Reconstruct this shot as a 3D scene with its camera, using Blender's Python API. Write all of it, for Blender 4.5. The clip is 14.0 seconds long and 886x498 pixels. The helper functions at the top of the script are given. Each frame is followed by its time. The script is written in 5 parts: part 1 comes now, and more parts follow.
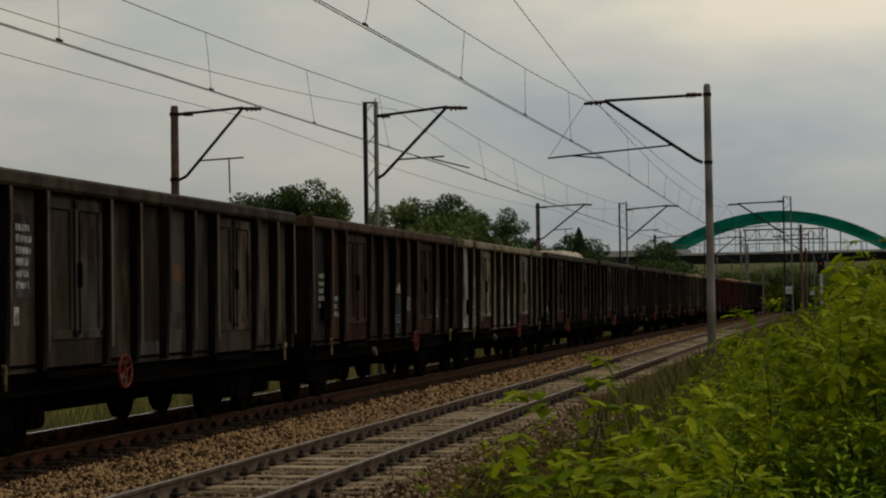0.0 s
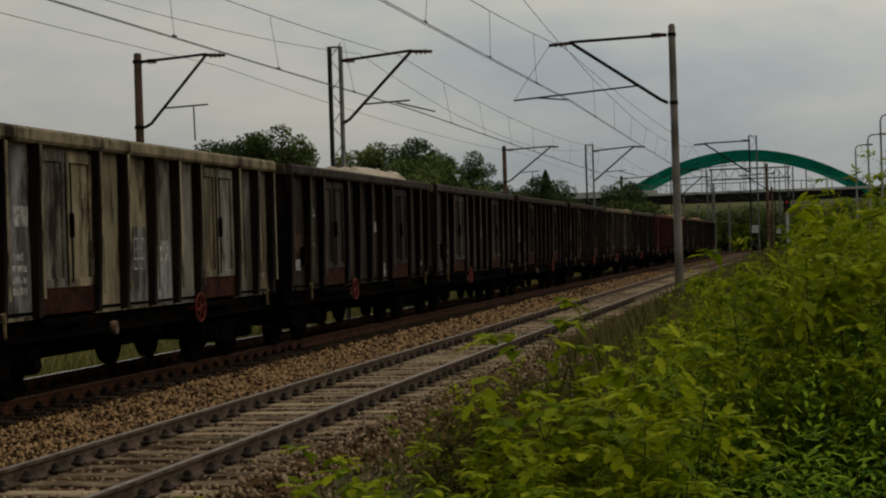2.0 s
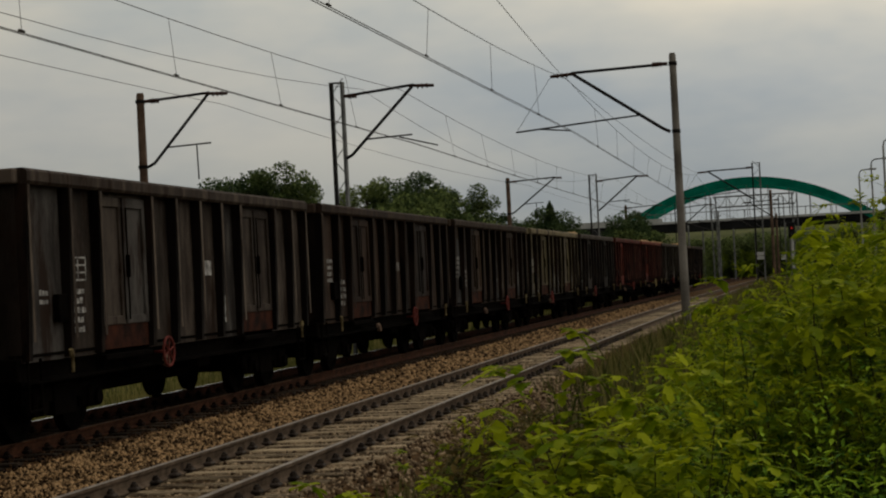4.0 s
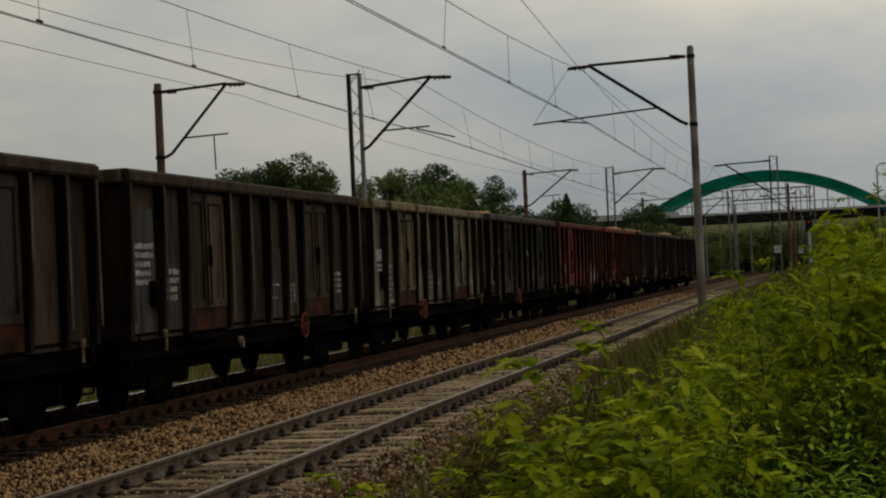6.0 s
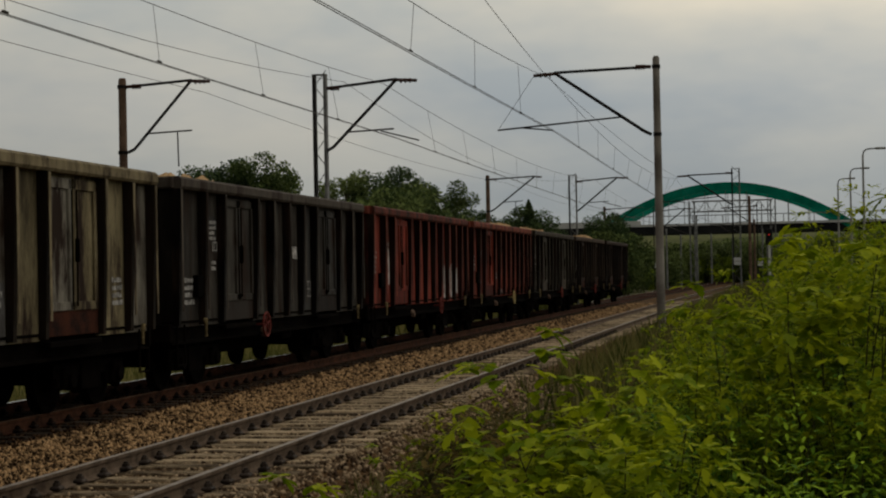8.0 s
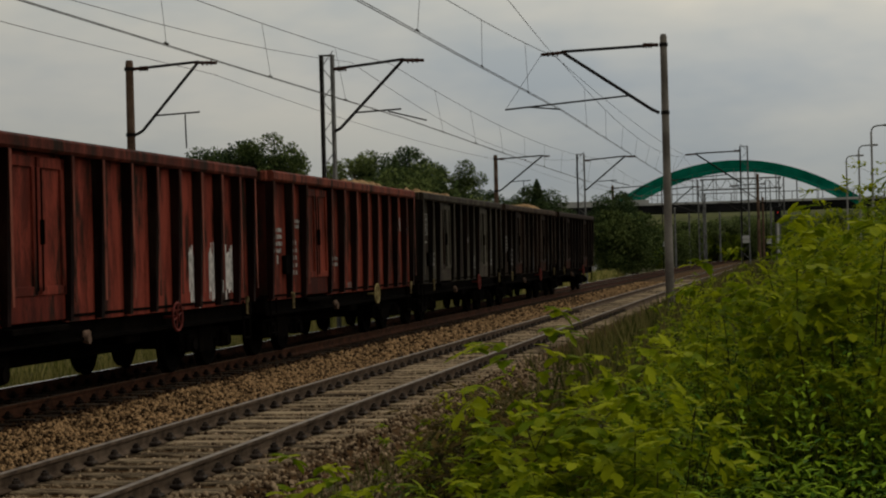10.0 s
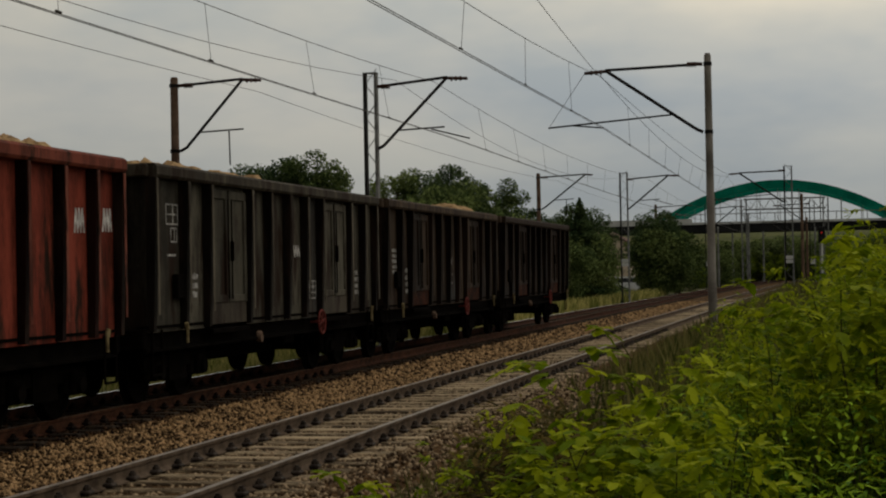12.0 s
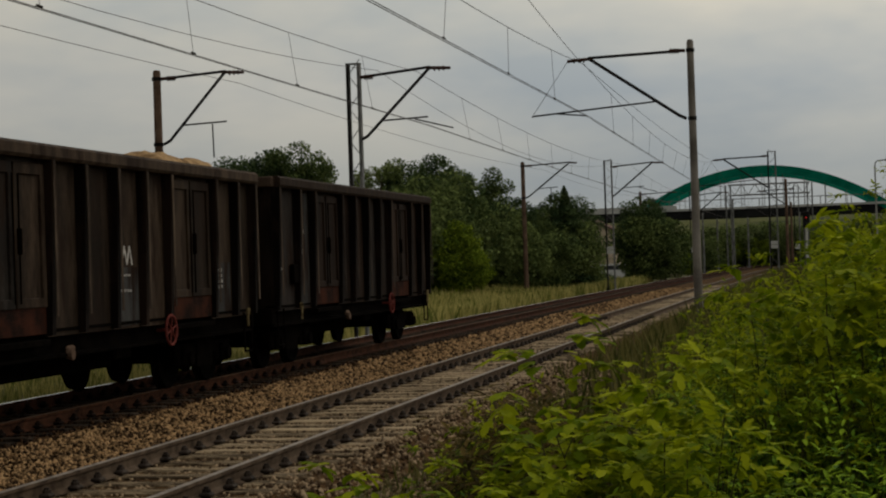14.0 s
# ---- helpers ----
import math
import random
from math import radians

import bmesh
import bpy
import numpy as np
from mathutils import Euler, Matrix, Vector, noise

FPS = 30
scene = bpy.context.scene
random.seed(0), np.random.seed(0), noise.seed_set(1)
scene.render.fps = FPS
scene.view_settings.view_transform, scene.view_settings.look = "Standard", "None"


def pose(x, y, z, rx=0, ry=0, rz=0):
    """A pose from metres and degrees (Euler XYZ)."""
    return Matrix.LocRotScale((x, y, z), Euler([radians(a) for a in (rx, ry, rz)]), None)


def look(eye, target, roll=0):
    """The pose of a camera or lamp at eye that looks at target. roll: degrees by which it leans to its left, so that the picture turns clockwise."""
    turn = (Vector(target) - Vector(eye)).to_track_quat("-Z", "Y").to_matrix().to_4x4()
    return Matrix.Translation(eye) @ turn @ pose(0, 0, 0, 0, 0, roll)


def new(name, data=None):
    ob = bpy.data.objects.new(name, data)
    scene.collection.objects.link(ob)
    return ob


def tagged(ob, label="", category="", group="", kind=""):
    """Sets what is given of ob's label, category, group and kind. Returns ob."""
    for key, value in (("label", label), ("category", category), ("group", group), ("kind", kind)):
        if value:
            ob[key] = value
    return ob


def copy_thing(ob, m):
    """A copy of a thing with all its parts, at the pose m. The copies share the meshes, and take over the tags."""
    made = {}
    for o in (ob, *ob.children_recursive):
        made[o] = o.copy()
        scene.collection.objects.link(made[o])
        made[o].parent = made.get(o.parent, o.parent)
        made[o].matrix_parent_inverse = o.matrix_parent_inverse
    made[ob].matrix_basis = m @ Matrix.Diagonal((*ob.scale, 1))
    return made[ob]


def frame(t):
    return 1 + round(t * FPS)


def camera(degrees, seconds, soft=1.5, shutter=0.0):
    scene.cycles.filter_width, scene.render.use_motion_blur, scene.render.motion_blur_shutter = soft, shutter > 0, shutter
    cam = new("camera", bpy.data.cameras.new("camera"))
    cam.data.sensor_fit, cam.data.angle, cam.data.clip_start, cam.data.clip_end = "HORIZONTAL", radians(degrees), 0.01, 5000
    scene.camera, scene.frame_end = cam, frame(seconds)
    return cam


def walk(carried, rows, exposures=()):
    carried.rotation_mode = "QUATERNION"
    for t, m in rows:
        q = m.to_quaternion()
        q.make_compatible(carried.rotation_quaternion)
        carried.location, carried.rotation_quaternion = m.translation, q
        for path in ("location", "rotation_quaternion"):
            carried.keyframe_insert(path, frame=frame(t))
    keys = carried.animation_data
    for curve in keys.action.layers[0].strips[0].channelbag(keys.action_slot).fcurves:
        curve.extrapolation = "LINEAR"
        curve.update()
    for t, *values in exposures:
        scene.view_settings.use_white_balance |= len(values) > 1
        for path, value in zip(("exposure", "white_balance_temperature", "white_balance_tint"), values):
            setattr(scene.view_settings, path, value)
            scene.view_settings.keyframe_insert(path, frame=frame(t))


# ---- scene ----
cam = camera(28.24, 14.0, soft=2.1)

# time, turn to the left of the track, upward tilt, lean (degrees); the camera is held at one spot
EYE = (0.0, 0.0, 1.83)
PATH = [
    (0.0, 12.359, 1.756, 0.881), (0.5, 12.871, 1.271, 1.301), (1.0, 10.682, 0.197, 1.841), (1.5, 10.385, -0.047, 1.548),
    (2.0, 11.313, -0.090, 1.782), (2.5, 11.380, -0.404, 2.442), (3.0, 11.480, 0.721, 2.484), (3.5, 10.747, 0.912, 2.002),
    (3.7, 11.372, 0.967, 2.938), (5.8, 12.388, 1.036, 2.324), (6.0, 12.025, 0.758, 2.662), (6.5, 10.621, 0.389, 2.113),
    (7.0, 10.335, 0.413, 1.425), (7.5, 10.394, 0.836, 1.417), (8.0, 10.742, 0.831, 1.125), (8.5, 11.017, 0.351, 1.282),
    (8.7, 10.963, 0.183, 1.638), (11.0, 11.394, 0.216, 1.095), (11.5, 12.215, 0.616, 1.030), (12.0, 12.389, 0.801, 1.123),
    (12.5, 12.312, 0.860, 0.899), (13.0, 11.995, 0.807, 1.180), (13.5, 11.965, 0.526, 1.762), (14.0, 11.920, 0.456, 1.895),
]

# ---- world and sun: a heavy overcast evening sky, brighter overhead and towards the right ----
world = bpy.data.worlds.new("sky")
scene.world = world
world.use_nodes = True
wt = world.node_tree
wt.nodes.clear()


def wn(kind, **kw):
    n = wt.nodes.new(kind)
    for k, v in kw.items():
        n.inputs[k].default_value = v
    return n


sky = wt.nodes.new("ShaderNodeTexSky")
sky.sky_type = "NISHITA"
sky.sun_disc = False
sky.sun_elevation, sky.sun_rotation = radians(58), radians(59)
coord = wt.nodes.new("ShaderNodeTexCoord")
stretch = wt.nodes.new("ShaderNodeMapping")
stretch.inputs["Scale"].default_value = (1.0, 1.0, 2.6)
wt.links.new(coord.outputs["Generated"], stretch.inputs["Vector"])
cloud = wn("ShaderNodeTexNoise", Scale=3.2, Detail=5.0, Roughness=0.55)
wt.links.new(stretch.outputs["Vector"], cloud.inputs["Vector"])
tone = wt.nodes.new("ShaderNodeValToRGB")
tone.color_ramp.elements[0].position, tone.color_ramp.elements[0].color = 0.36, (0.72, 0.785, 0.835, 1)
tone.color_ramp.elements[1].position, tone.color_ramp.elements[1].color = 0.62, (1.20, 1.14, 1.01, 1)
wt.links.new(cloud.outputs["Fac"], tone.inputs["Fac"])
split = wt.nodes.new("ShaderNodeSeparateXYZ")
wt.links.new(coord.outputs["Generated"], split.inputs["Vector"])
rise = wt.nodes.new("ShaderNodeValToRGB")
for position, value in ((0.05, (0.66, 0.70, 0.735)), (0.10, (0.94, 0.94, 0.92)), (0.16, (1.28, 1.22, 1.09)), (1.0, (2.1, 2.02, 1.84))):
    rise.color_ramp.elements.new(position).color = (*value, 1)
rise.color_ramp.elements[0].color = (0.52, 0.565, 0.60, 1)
rise.color_ramp.elements.remove(rise.color_ramp.elements[-1])
wt.links.new(split.outputs["Z"], rise.inputs["Fac"])
grade = wt.nodes.new("ShaderNodeVectorMath")
grade.operation = "MULTIPLY"
wt.links.new(tone.outputs["Color"], grade.inputs[0])
wt.links.new(rise.outputs["Color"], grade.inputs[1])
# the cloud is thinner ahead and to the right, heavier behind
lean = wt.nodes.new("ShaderNodeVectorMath")
lean.operation = "DOT_PRODUCT"
lean.inputs[1].default_value = (0.36, 0.26, 0.0)
wt.links.new(coord.outputs["Generated"], lean.inputs[0])
share = wt.nodes.new("ShaderNodeMath")
share.operation = "ADD"
share.inputs[1].default_value = 0.80
wt.links.new(lean.outputs["Value"], share.inputs[0])
weigh = wt.nodes.new("ShaderNodeVectorMath")
weigh.operation = "SCALE"
wt.links.new(grade.outputs["Vector"], weigh.inputs[0])
wt.links.new(share.outputs["Value"], weigh.inputs["Scale"])
blue = wt.nodes.new("ShaderNodeVectorMath")
blue.operation = "SCALE"
blue.inputs["Scale"].default_value = 0.1
wt.links.new(sky.outputs["Color"], blue.inputs[0])
veil = wt.nodes.new("ShaderNodeMix")
veil.data_type = "RGBA"
veil.inputs["Factor"].default_value = 0.94
wt.links.new(blue.outputs["Vector"], veil.inputs["A"])
wt.links.new(weigh.outputs["Vector"], veil.inputs["B"])
back = wn("ShaderNodeBackground", Strength=0.50)
wt.links.new(veil.outputs["Result"], back.inputs["Color"])
wout = wt.nodes.new("ShaderNodeOutputWorld")
wt.links.new(back.outputs["Background"], wout.inputs["Surface"])

sun_data = bpy.data.lights.new("sun", "SUN")
sun_data.energy, sun_data.angle, sun_data.color = 0.55, radians(50), (1.0, 0.92, 0.80)
sun = new("sun", sun_data)
sun.matrix_world = look((15, 9, 28), (0, 0, 0))

scene.view_settings.exposure = 0.0


# ---- materials ----
def material(name, dark, light, rough=0.8, metal=0.0, grain=8.0, fine=60.0, bump=0.15, spots=None, spot_amount=0.55,
             islands=0.0, each=0.0, stretch=(1, 1, 1), tint=False, through_leaf=0.0, spec=0.04):
    """A surface that varies between two colours at two scales, with relief and optional spots of a third colour."""
    m = bpy.data.materials.new(name)
    m.use_nodes = True
    nt = m.node_tree
    n, link = nt.nodes, nt.links.new
    bsdf = n["Principled BSDF"]
    bsdf.inputs["Metallic"].default_value = metal
    bsdf.inputs["Specular IOR Level"].default_value = spec
    tc = n.new("ShaderNodeTexCoord")
    mp = n.new("ShaderNodeMapping")
    mp.inputs["Scale"].default_value = stretch
    info = n.new("ShaderNodeObjectInfo")
    shift = n.new("ShaderNodeMath")
    shift.operation = "MULTIPLY"
    shift.inputs[1].default_value = 37.0
    link(info.outputs["Random"], shift.inputs[0])
    link(tc.outputs["Object"], mp.inputs["Vector"])
    link(shift.outputs[0], mp.inputs["Location"])
    a = n.new("ShaderNodeTexNoise")
    a.inputs["Scale"].default_value, a.inputs["Detail"].default_value = grain, 6.0
    b = n.new("ShaderNodeTexNoise")
    b.inputs["Scale"].default_value, b.inputs["Detail"].default_value = fine, 3.0
    link(mp.outputs["Vector"], a.inputs["Vector"])
    link(mp.outputs["Vector"], b.inputs["Vector"])
    both = n.new("ShaderNodeMath")
    both.operation = "MULTIPLY_ADD"
    both.inputs[1].default_value, both.inputs[2].default_value = 0.4, -0.2
    link(b.outputs["Fac"], both.inputs[0])
    add = n.new("ShaderNodeMath")
    add.operation = "ADD"
    link(a.outputs["Fac"], add.inputs[0])
    link(both.outputs[0], add.inputs[1])
    last = add
    for amount, source in ((islands, "isl"), (each, "obj")):
        if amount:
            if source == "isl":
                geo = n.new("ShaderNodeNewGeometry")
                sock = geo.outputs["Random Per Island"]
            else:
                sock = info.outputs["Random"]
            mix = n.new("ShaderNodeMath")
            mix.operation = "MULTIPLY_ADD"
            mix.inputs[1].default_value = amount
            link(sock, mix.inputs[0])
            off = n.new("ShaderNodeMath")
            off.operation = "SUBTRACT"
            off.inputs[1].default_value = amount / 2
            link(last.outputs[0], off.inputs[0])
            link(off.outputs[0], mix.inputs[2])
            last = mix
    ramp = n.new("ShaderNodeValToRGB")
    ramp.color_ramp.elements[0].position, ramp.color_ramp.elements[0].color = 0.32, (*dark, 1)
    ramp.color_ramp.elements[1].position, ramp.color_ramp.elements[1].color = 0.68, (*light, 1)
    link(last.outputs[0], ramp.inputs["Fac"])
    colour = ramp.outputs["Color"]
    if tint:
        mul = n.new("ShaderNodeMix")
        mul.data_type, mul.blend_type = "RGBA", "MULTIPLY"
        mul.inputs["Factor"].default_value = 1.0
        link(colour, mul.inputs["A"])
        link(info.outputs["Color"], mul.inputs["B"])
        colour = mul.outputs["Result"]
    if spots:
        s = n.new("ShaderNodeTexNoise")
        s.inputs["Scale"].default_value, s.inputs["Detail"].default_value = grain * 0.45, 8.0
        s.inputs["Roughness"].default_value = 0.68
        link(mp.outputs["Vector"], s.inputs["Vector"])
        sr = n.new("ShaderNodeValToRGB")
        sr.color_ramp.elements[0].position, sr.color_ramp.elements[1].position = spot_amount, spot_amount + 0.1
        link(s.outputs["Fac"], sr.inputs["Fac"])
        mix = n.new("ShaderNodeMix")
        mix.data_type = "RGBA"
        link(sr.outputs["Color"], mix.inputs["Factor"])
        link(colour, mix.inputs["A"])
        mix.inputs["B"].default_value = (*spots, 1)
        colour = mix.outputs["Result"]
    link(colour, bsdf.inputs["Base Color"])
    rr = n.new("ShaderNodeMapRange")
    rr.inputs["To Min"].default_value, rr.inputs["To Max"].default_value = max(0.05, rough - 0.12), min(1.0, rough + 0.12)
    link(a.outputs["Fac"], rr.inputs["Value"])
    link(rr.outputs["Result"], bsdf.inputs["Roughness"])
    if bump:
        bp = n.new("ShaderNodeBump")
        bp.inputs["Strength"].default_value, bp.inputs["Distance"].default_value = bump, 0.02
        link(add.outputs[0], bp.inputs["Height"])
        link(bp.outputs["Normal"], bsdf.inputs["Normal"])
    if through_leaf:
        tr = n.new("ShaderNodeBsdfTranslucent")
        link(colour, tr.inputs["Color"])
        ms = n.new("ShaderNodeMixShader")
        ms.inputs["Fac"].default_value = through_leaf
        link(bsdf.outputs["BSDF"], ms.inputs[1])
        link(tr.outputs["BSDF"], ms.inputs[2])
        link(ms.outputs["Shader"], n["Material Output"].inputs["Surface"])
    return m


def lamp_material(name, colour, strength):
    m = bpy.data.materials.new(name)
    m.use_nodes = True
    b = m.node_tree.nodes["Principled BSDF"]
    b.inputs["Base Color"].default_value = (*colour, 1)
    b.inputs["Emission Color"].default_value = (*colour, 1)
    b.inputs["Emission Strength"].default_value = strength
    return m


M = {
    "earth": material("earth", (0.05, 0.045, 0.02), (0.11, 0.10, 0.045), 0.95, grain=0.35, fine=6.0, bump=0.5, spots=(0.05, 0.075, 0.02)),
    "meadow": material("meadow", (0.035, 0.050, 0.014), (0.12, 0.12, 0.045), 0.95, grain=0.10, fine=0.9, bump=0.4, spots=(0.035, 0.050, 0.016), spot_amount=0.52),
    "bed": material("bed", (0.025, 0.012, 0.004), (0.12, 0.065, 0.025), 0.95, grain=14.0, fine=45.0, bump=0.8),
    "stone": material("stone", (0.030, 0.017, 0.008), (0.41, 0.255, 0.125), 0.9, grain=3.0, fine=40.0, bump=0.3, islands=0.75),
    "stone_grey": material("stone_grey", (0.050, 0.030, 0.017), (0.36, 0.26, 0.16), 0.9, grain=3.0, fine=40.0, bump=0.3, islands=0.7),
    # far track stones and bed: stains plus the train's shade put into the colour
    "stone_oily": material("stone_oily", (0.006, 0.004, 0.003), (0.060, 0.032, 0.017), 0.9, grain=3.0, fine=40.0, bump=0.3, islands=0.6),
    "bed_oily": material("bed_oily", (0.004, 0.0025, 0.0015), (0.016, 0.010, 0.006), 0.95, grain=14.0, fine=45.0, bump=0.8),
    "sleeper": material("sleeper", (0.05, 0.034, 0.020), (0.46, 0.35, 0.22), 0.9, grain=3.2, fine=14.0, bump=0.6, each=0.35, stretch=(1.0, 9.0, 3.0), spots=(0.07, 0.05, 0.035), spot_amount=0.56),
    # dark copy of the sleeper wood, coloured for the shade under the train
    "sleeper_oily": material("sleeper_oily", (0.010, 0.007, 0.005), (0.05, 0.036, 0.025), 0.9, grain=3.2, fine=14.0, bump=0.6, each=0.35, stretch=(1.0, 9.0, 3.0)),
    "rail_side": material("rail_side", (0.050, 0.034, 0.023), (0.15, 0.108, 0.076), 0.8, grain=5.0, fine=70.0),
    "rail_dark": material("rail_dark", (0.016, 0.007, 0.004), (0.085, 0.035, 0.019), 0.8, grain=5.0, fine=70.0),
    "rail_top": material("rail_top", (0.17, 0.14, 0.115), (0.32, 0.275, 0.235), 0.5, metal=0.4, grain=6.0, fine=90.0, bump=0.05),
    "rail_rust_top": material("rail_rust_top", (0.040, 0.024, 0.015), (0.12, 0.075, 0.048), 0.7, grain=6.0, fine=90.0, bump=0.05),
    # dark copy of the fastening steel, coloured for the shade under the train
    "fastening_oily": material("fastening_oily", (0.006, 0.004, 0.003), (0.022, 0.014, 0.010), 0.8, grain=9.0, fine=60.0),
    "rail_bright": material("rail_bright", (0.45, 0.44, 0.43), (0.65, 0.64, 0.62), 0.25, metal=1.0, grain=6.0, fine=90.0, bump=0.03),
    "fastening": material("fastening", (0.016, 0.012, 0.010), (0.065, 0.050, 0.040), 0.6, metal=0.2, grain=9.0, fine=60.0),
    "paint": material("paint", (0.36, 0.33, 0.31), (1.25, 1.22, 1.18), 0.72, grain=2.2, fine=22.0, bump=0.12, tint=True, stretch=(2.0, 2.0, 0.5), spots=(0.020, 0.011, 0.007), spot_amount=0.51, each=0.3, spec=0.06),
    "rust": material("rust", (0.008, 0.005, 0.004), (0.060, 0.020, 0.011), 0.9, grain=3.0, fine=40.0, bump=0.25, spec=0.05),
    # near-black running gear: deep shade below the wagons is in the base colour
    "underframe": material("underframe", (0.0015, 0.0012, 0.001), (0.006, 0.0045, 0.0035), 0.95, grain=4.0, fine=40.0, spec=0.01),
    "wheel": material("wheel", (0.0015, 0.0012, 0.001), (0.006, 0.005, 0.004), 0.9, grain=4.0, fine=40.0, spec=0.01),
    "marking": material("marking", (0.10, 0.095, 0.09), (0.46, 0.44, 0.41), 0.8, grain=9.0, fine=60.0, bump=0.05),
    "yellow": material("yellow", (0.20, 0.15, 0.05), (0.42, 0.34, 0.16), 0.6, grain=7.0),
    "hook_yellow": material("hook_yellow", (0.05, 0.035, 0.015), (0.26, 0.20, 0.10), 0.7, grain=9.0),
    "red_paint": material("red_paint", (0.09, 0.018, 0.014), (0.17, 0.040, 0.032), 0.6, grain=7.0),
    "cargo": material("cargo", (0.13, 0.075, 0.035), (0.44, 0.29, 0.15), 0.95, grain=6.0, fine=30.0, bump=0.8, islands=0.4),
    "cargo_pale": material("cargo_pale", (0.34, 0.28, 0.20), (0.58, 0.50, 0.40), 0.95, grain=4.0, fine=30.0, bump=0.8, islands=0.3),
    "concrete": material("concrete", (0.20, 0.20, 0.19), (0.36, 0.35, 0.33), 0.9, grain=2.0, fine=30.0),
    "mast_concrete": material("mast_concrete", (0.13, 0.115, 0.10), (0.27, 0.245, 0.215), 0.9, grain=1.2, fine=30.0),
    "concrete_pale": material("concrete_pale", (0.40, 0.40, 0.39), (0.56, 0.56, 0.54), 0.9, grain=0.6, fine=9.0),
    "brown_concrete": material("brown_concrete", (0.08, 0.05, 0.035), (0.16, 0.105, 0.075), 0.9, grain=2.5, fine=30.0),
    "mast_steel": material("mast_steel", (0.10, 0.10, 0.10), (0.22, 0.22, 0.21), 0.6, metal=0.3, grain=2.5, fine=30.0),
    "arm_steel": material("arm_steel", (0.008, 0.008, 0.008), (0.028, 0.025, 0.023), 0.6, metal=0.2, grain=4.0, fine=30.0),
    "wire": material("wire", (0.03, 0.028, 0.025), (0.07, 0.06, 0.05), 0.6, metal=0.4, grain=4.0),
    "insulator": material("insulator", (0.03, 0.015, 0.01), (0.08, 0.04, 0.03), 0.3, grain=6.0),
    "arch": material("arch", (0.000, 0.13, 0.085), (0.006, 0.23, 0.155), 0.6, grain=0.5, fine=6.0, bump=0.03),
    "girder": material("girder", (0.012, 0.013, 0.014), (0.03, 0.03, 0.032), 0.7, grain=0.5, fine=6.0),
    "plaster": material("plaster", (0.46, 0.37, 0.27), (0.62, 0.51, 0.39), 0.9, grain=0.8, fine=10.0),
    "roof": material("roof", (0.10, 0.06, 0.05), (0.20, 0.13, 0.11), 0.9, grain=1.0, fine=12.0),
    "pane": material("pane", (0.02, 0.022, 0.025), (0.05, 0.055, 0.06), 0.15, grain=2.0, bump=0.0),
    "car_white": material("car_white", (0.55, 0.55, 0.55), (0.7, 0.7, 0.7), 0.3, grain=2.0, bump=0.0),
    "tyre": material("tyre", (0.01, 0.01, 0.01), (0.03, 0.03, 0.03), 0.9),
    "bark": material("bark", (0.03, 0.022, 0.015), (0.09, 0.07, 0.05), 0.95, grain=6.0, fine=40.0, bump=0.6),
    "stem": material("stem", (0.025, 0.028, 0.008), (0.07, 0.065, 0.022), 0.8, grain=9.0, fine=50.0),
    "leaf": material("leaf", (0.030, 0.076, 0.005), (0.225, 0.330, 0.014), 0.6, grain=2.2, fine=40.0, bump=0.1, islands=0.75, each=0.25, through_leaf=0.35, spec=0.04),
    "leaf_young": material("leaf_young", (0.13, 0.19, 0.004), (0.38, 0.42, 0.012), 0.6, grain=2.2, fine=40.0, bump=0.1, islands=0.45, through_leaf=0.4, spec=0.04),
    "leaf_lime": material("leaf_lime", (0.085, 0.140, 0.005), (0.330, 0.390, 0.014), 0.6, grain=2.2, fine=40.0, bump=0.1, islands=0.5, each=0.2, through_leaf=0.4, spec=0.04),
    "tree_light": material("tree_light", (0.060, 0.100, 0.008), (0.200, 0.255, 0.022), 0.8, grain=0.5, fine=6.0, bump=0.0, islands=0.5, each=0.2, through_leaf=0.3, spec=0.04),
    "leaf_nettle": material("leaf_nettle", (0.060, 0.135, 0.009), (0.310, 0.450, 0.026), 0.6, grain=2.2, fine=40.0, bump=0.1, islands=0.7, each=0.25, through_leaf=0.3, spec=0.04),
    "leaf_dry": material("leaf_dry", (0.030, 0.028, 0.008), (0.15, 0.105, 0.030), 0.8, grain=2.2, fine=40.0, islands=0.5, through_leaf=0.3),
    "tree_leaf": material("tree_leaf", (0.045, 0.070, 0.022), (0.165, 0.205, 0.064), 0.8, grain=0.5, fine=6.0, bump=0.0, islands=0.5, each=0.2, through_leaf=0.25, spec=0.04),
    "pine_leaf": material("pine_leaf", (0.030, 0.054, 0.022), (0.098, 0.135, 0.050), 0.85, grain=0.5, fine=6.0, bump=0.0, islands=0.5, each=0.15, through_leaf=0.2, spec=0.04),
    "grass": material("grass", (0.13, 0.150, 0.032), (0.50, 0.43, 0.150), 0.85, grain=0.3, fine=4.0, bump=0.0, islands=0.55, through_leaf=0.3, spec=0.04),
    "weed_grass": material("weed_grass", (0.050, 0.060, 0.014), (0.17, 0.150, 0.048), 0.85, grain=0.3, fine=4.0, bump=0.0, islands=0.55, through_leaf=0.3, spec=0.04),
    "white_paint": material("white_paint", (0.30, 0.28, 0.26), (0.74, 0.71, 0.67), 0.8, grain=9.0, fine=60.0, bump=0.05),
    "signal_red": lamp_material("signal_red", (0.9, 0.03, 0.02), 0.22),
    "black": material("black", (0.008, 0.008, 0.008), (0.02, 0.02, 0.02), 0.7),
}


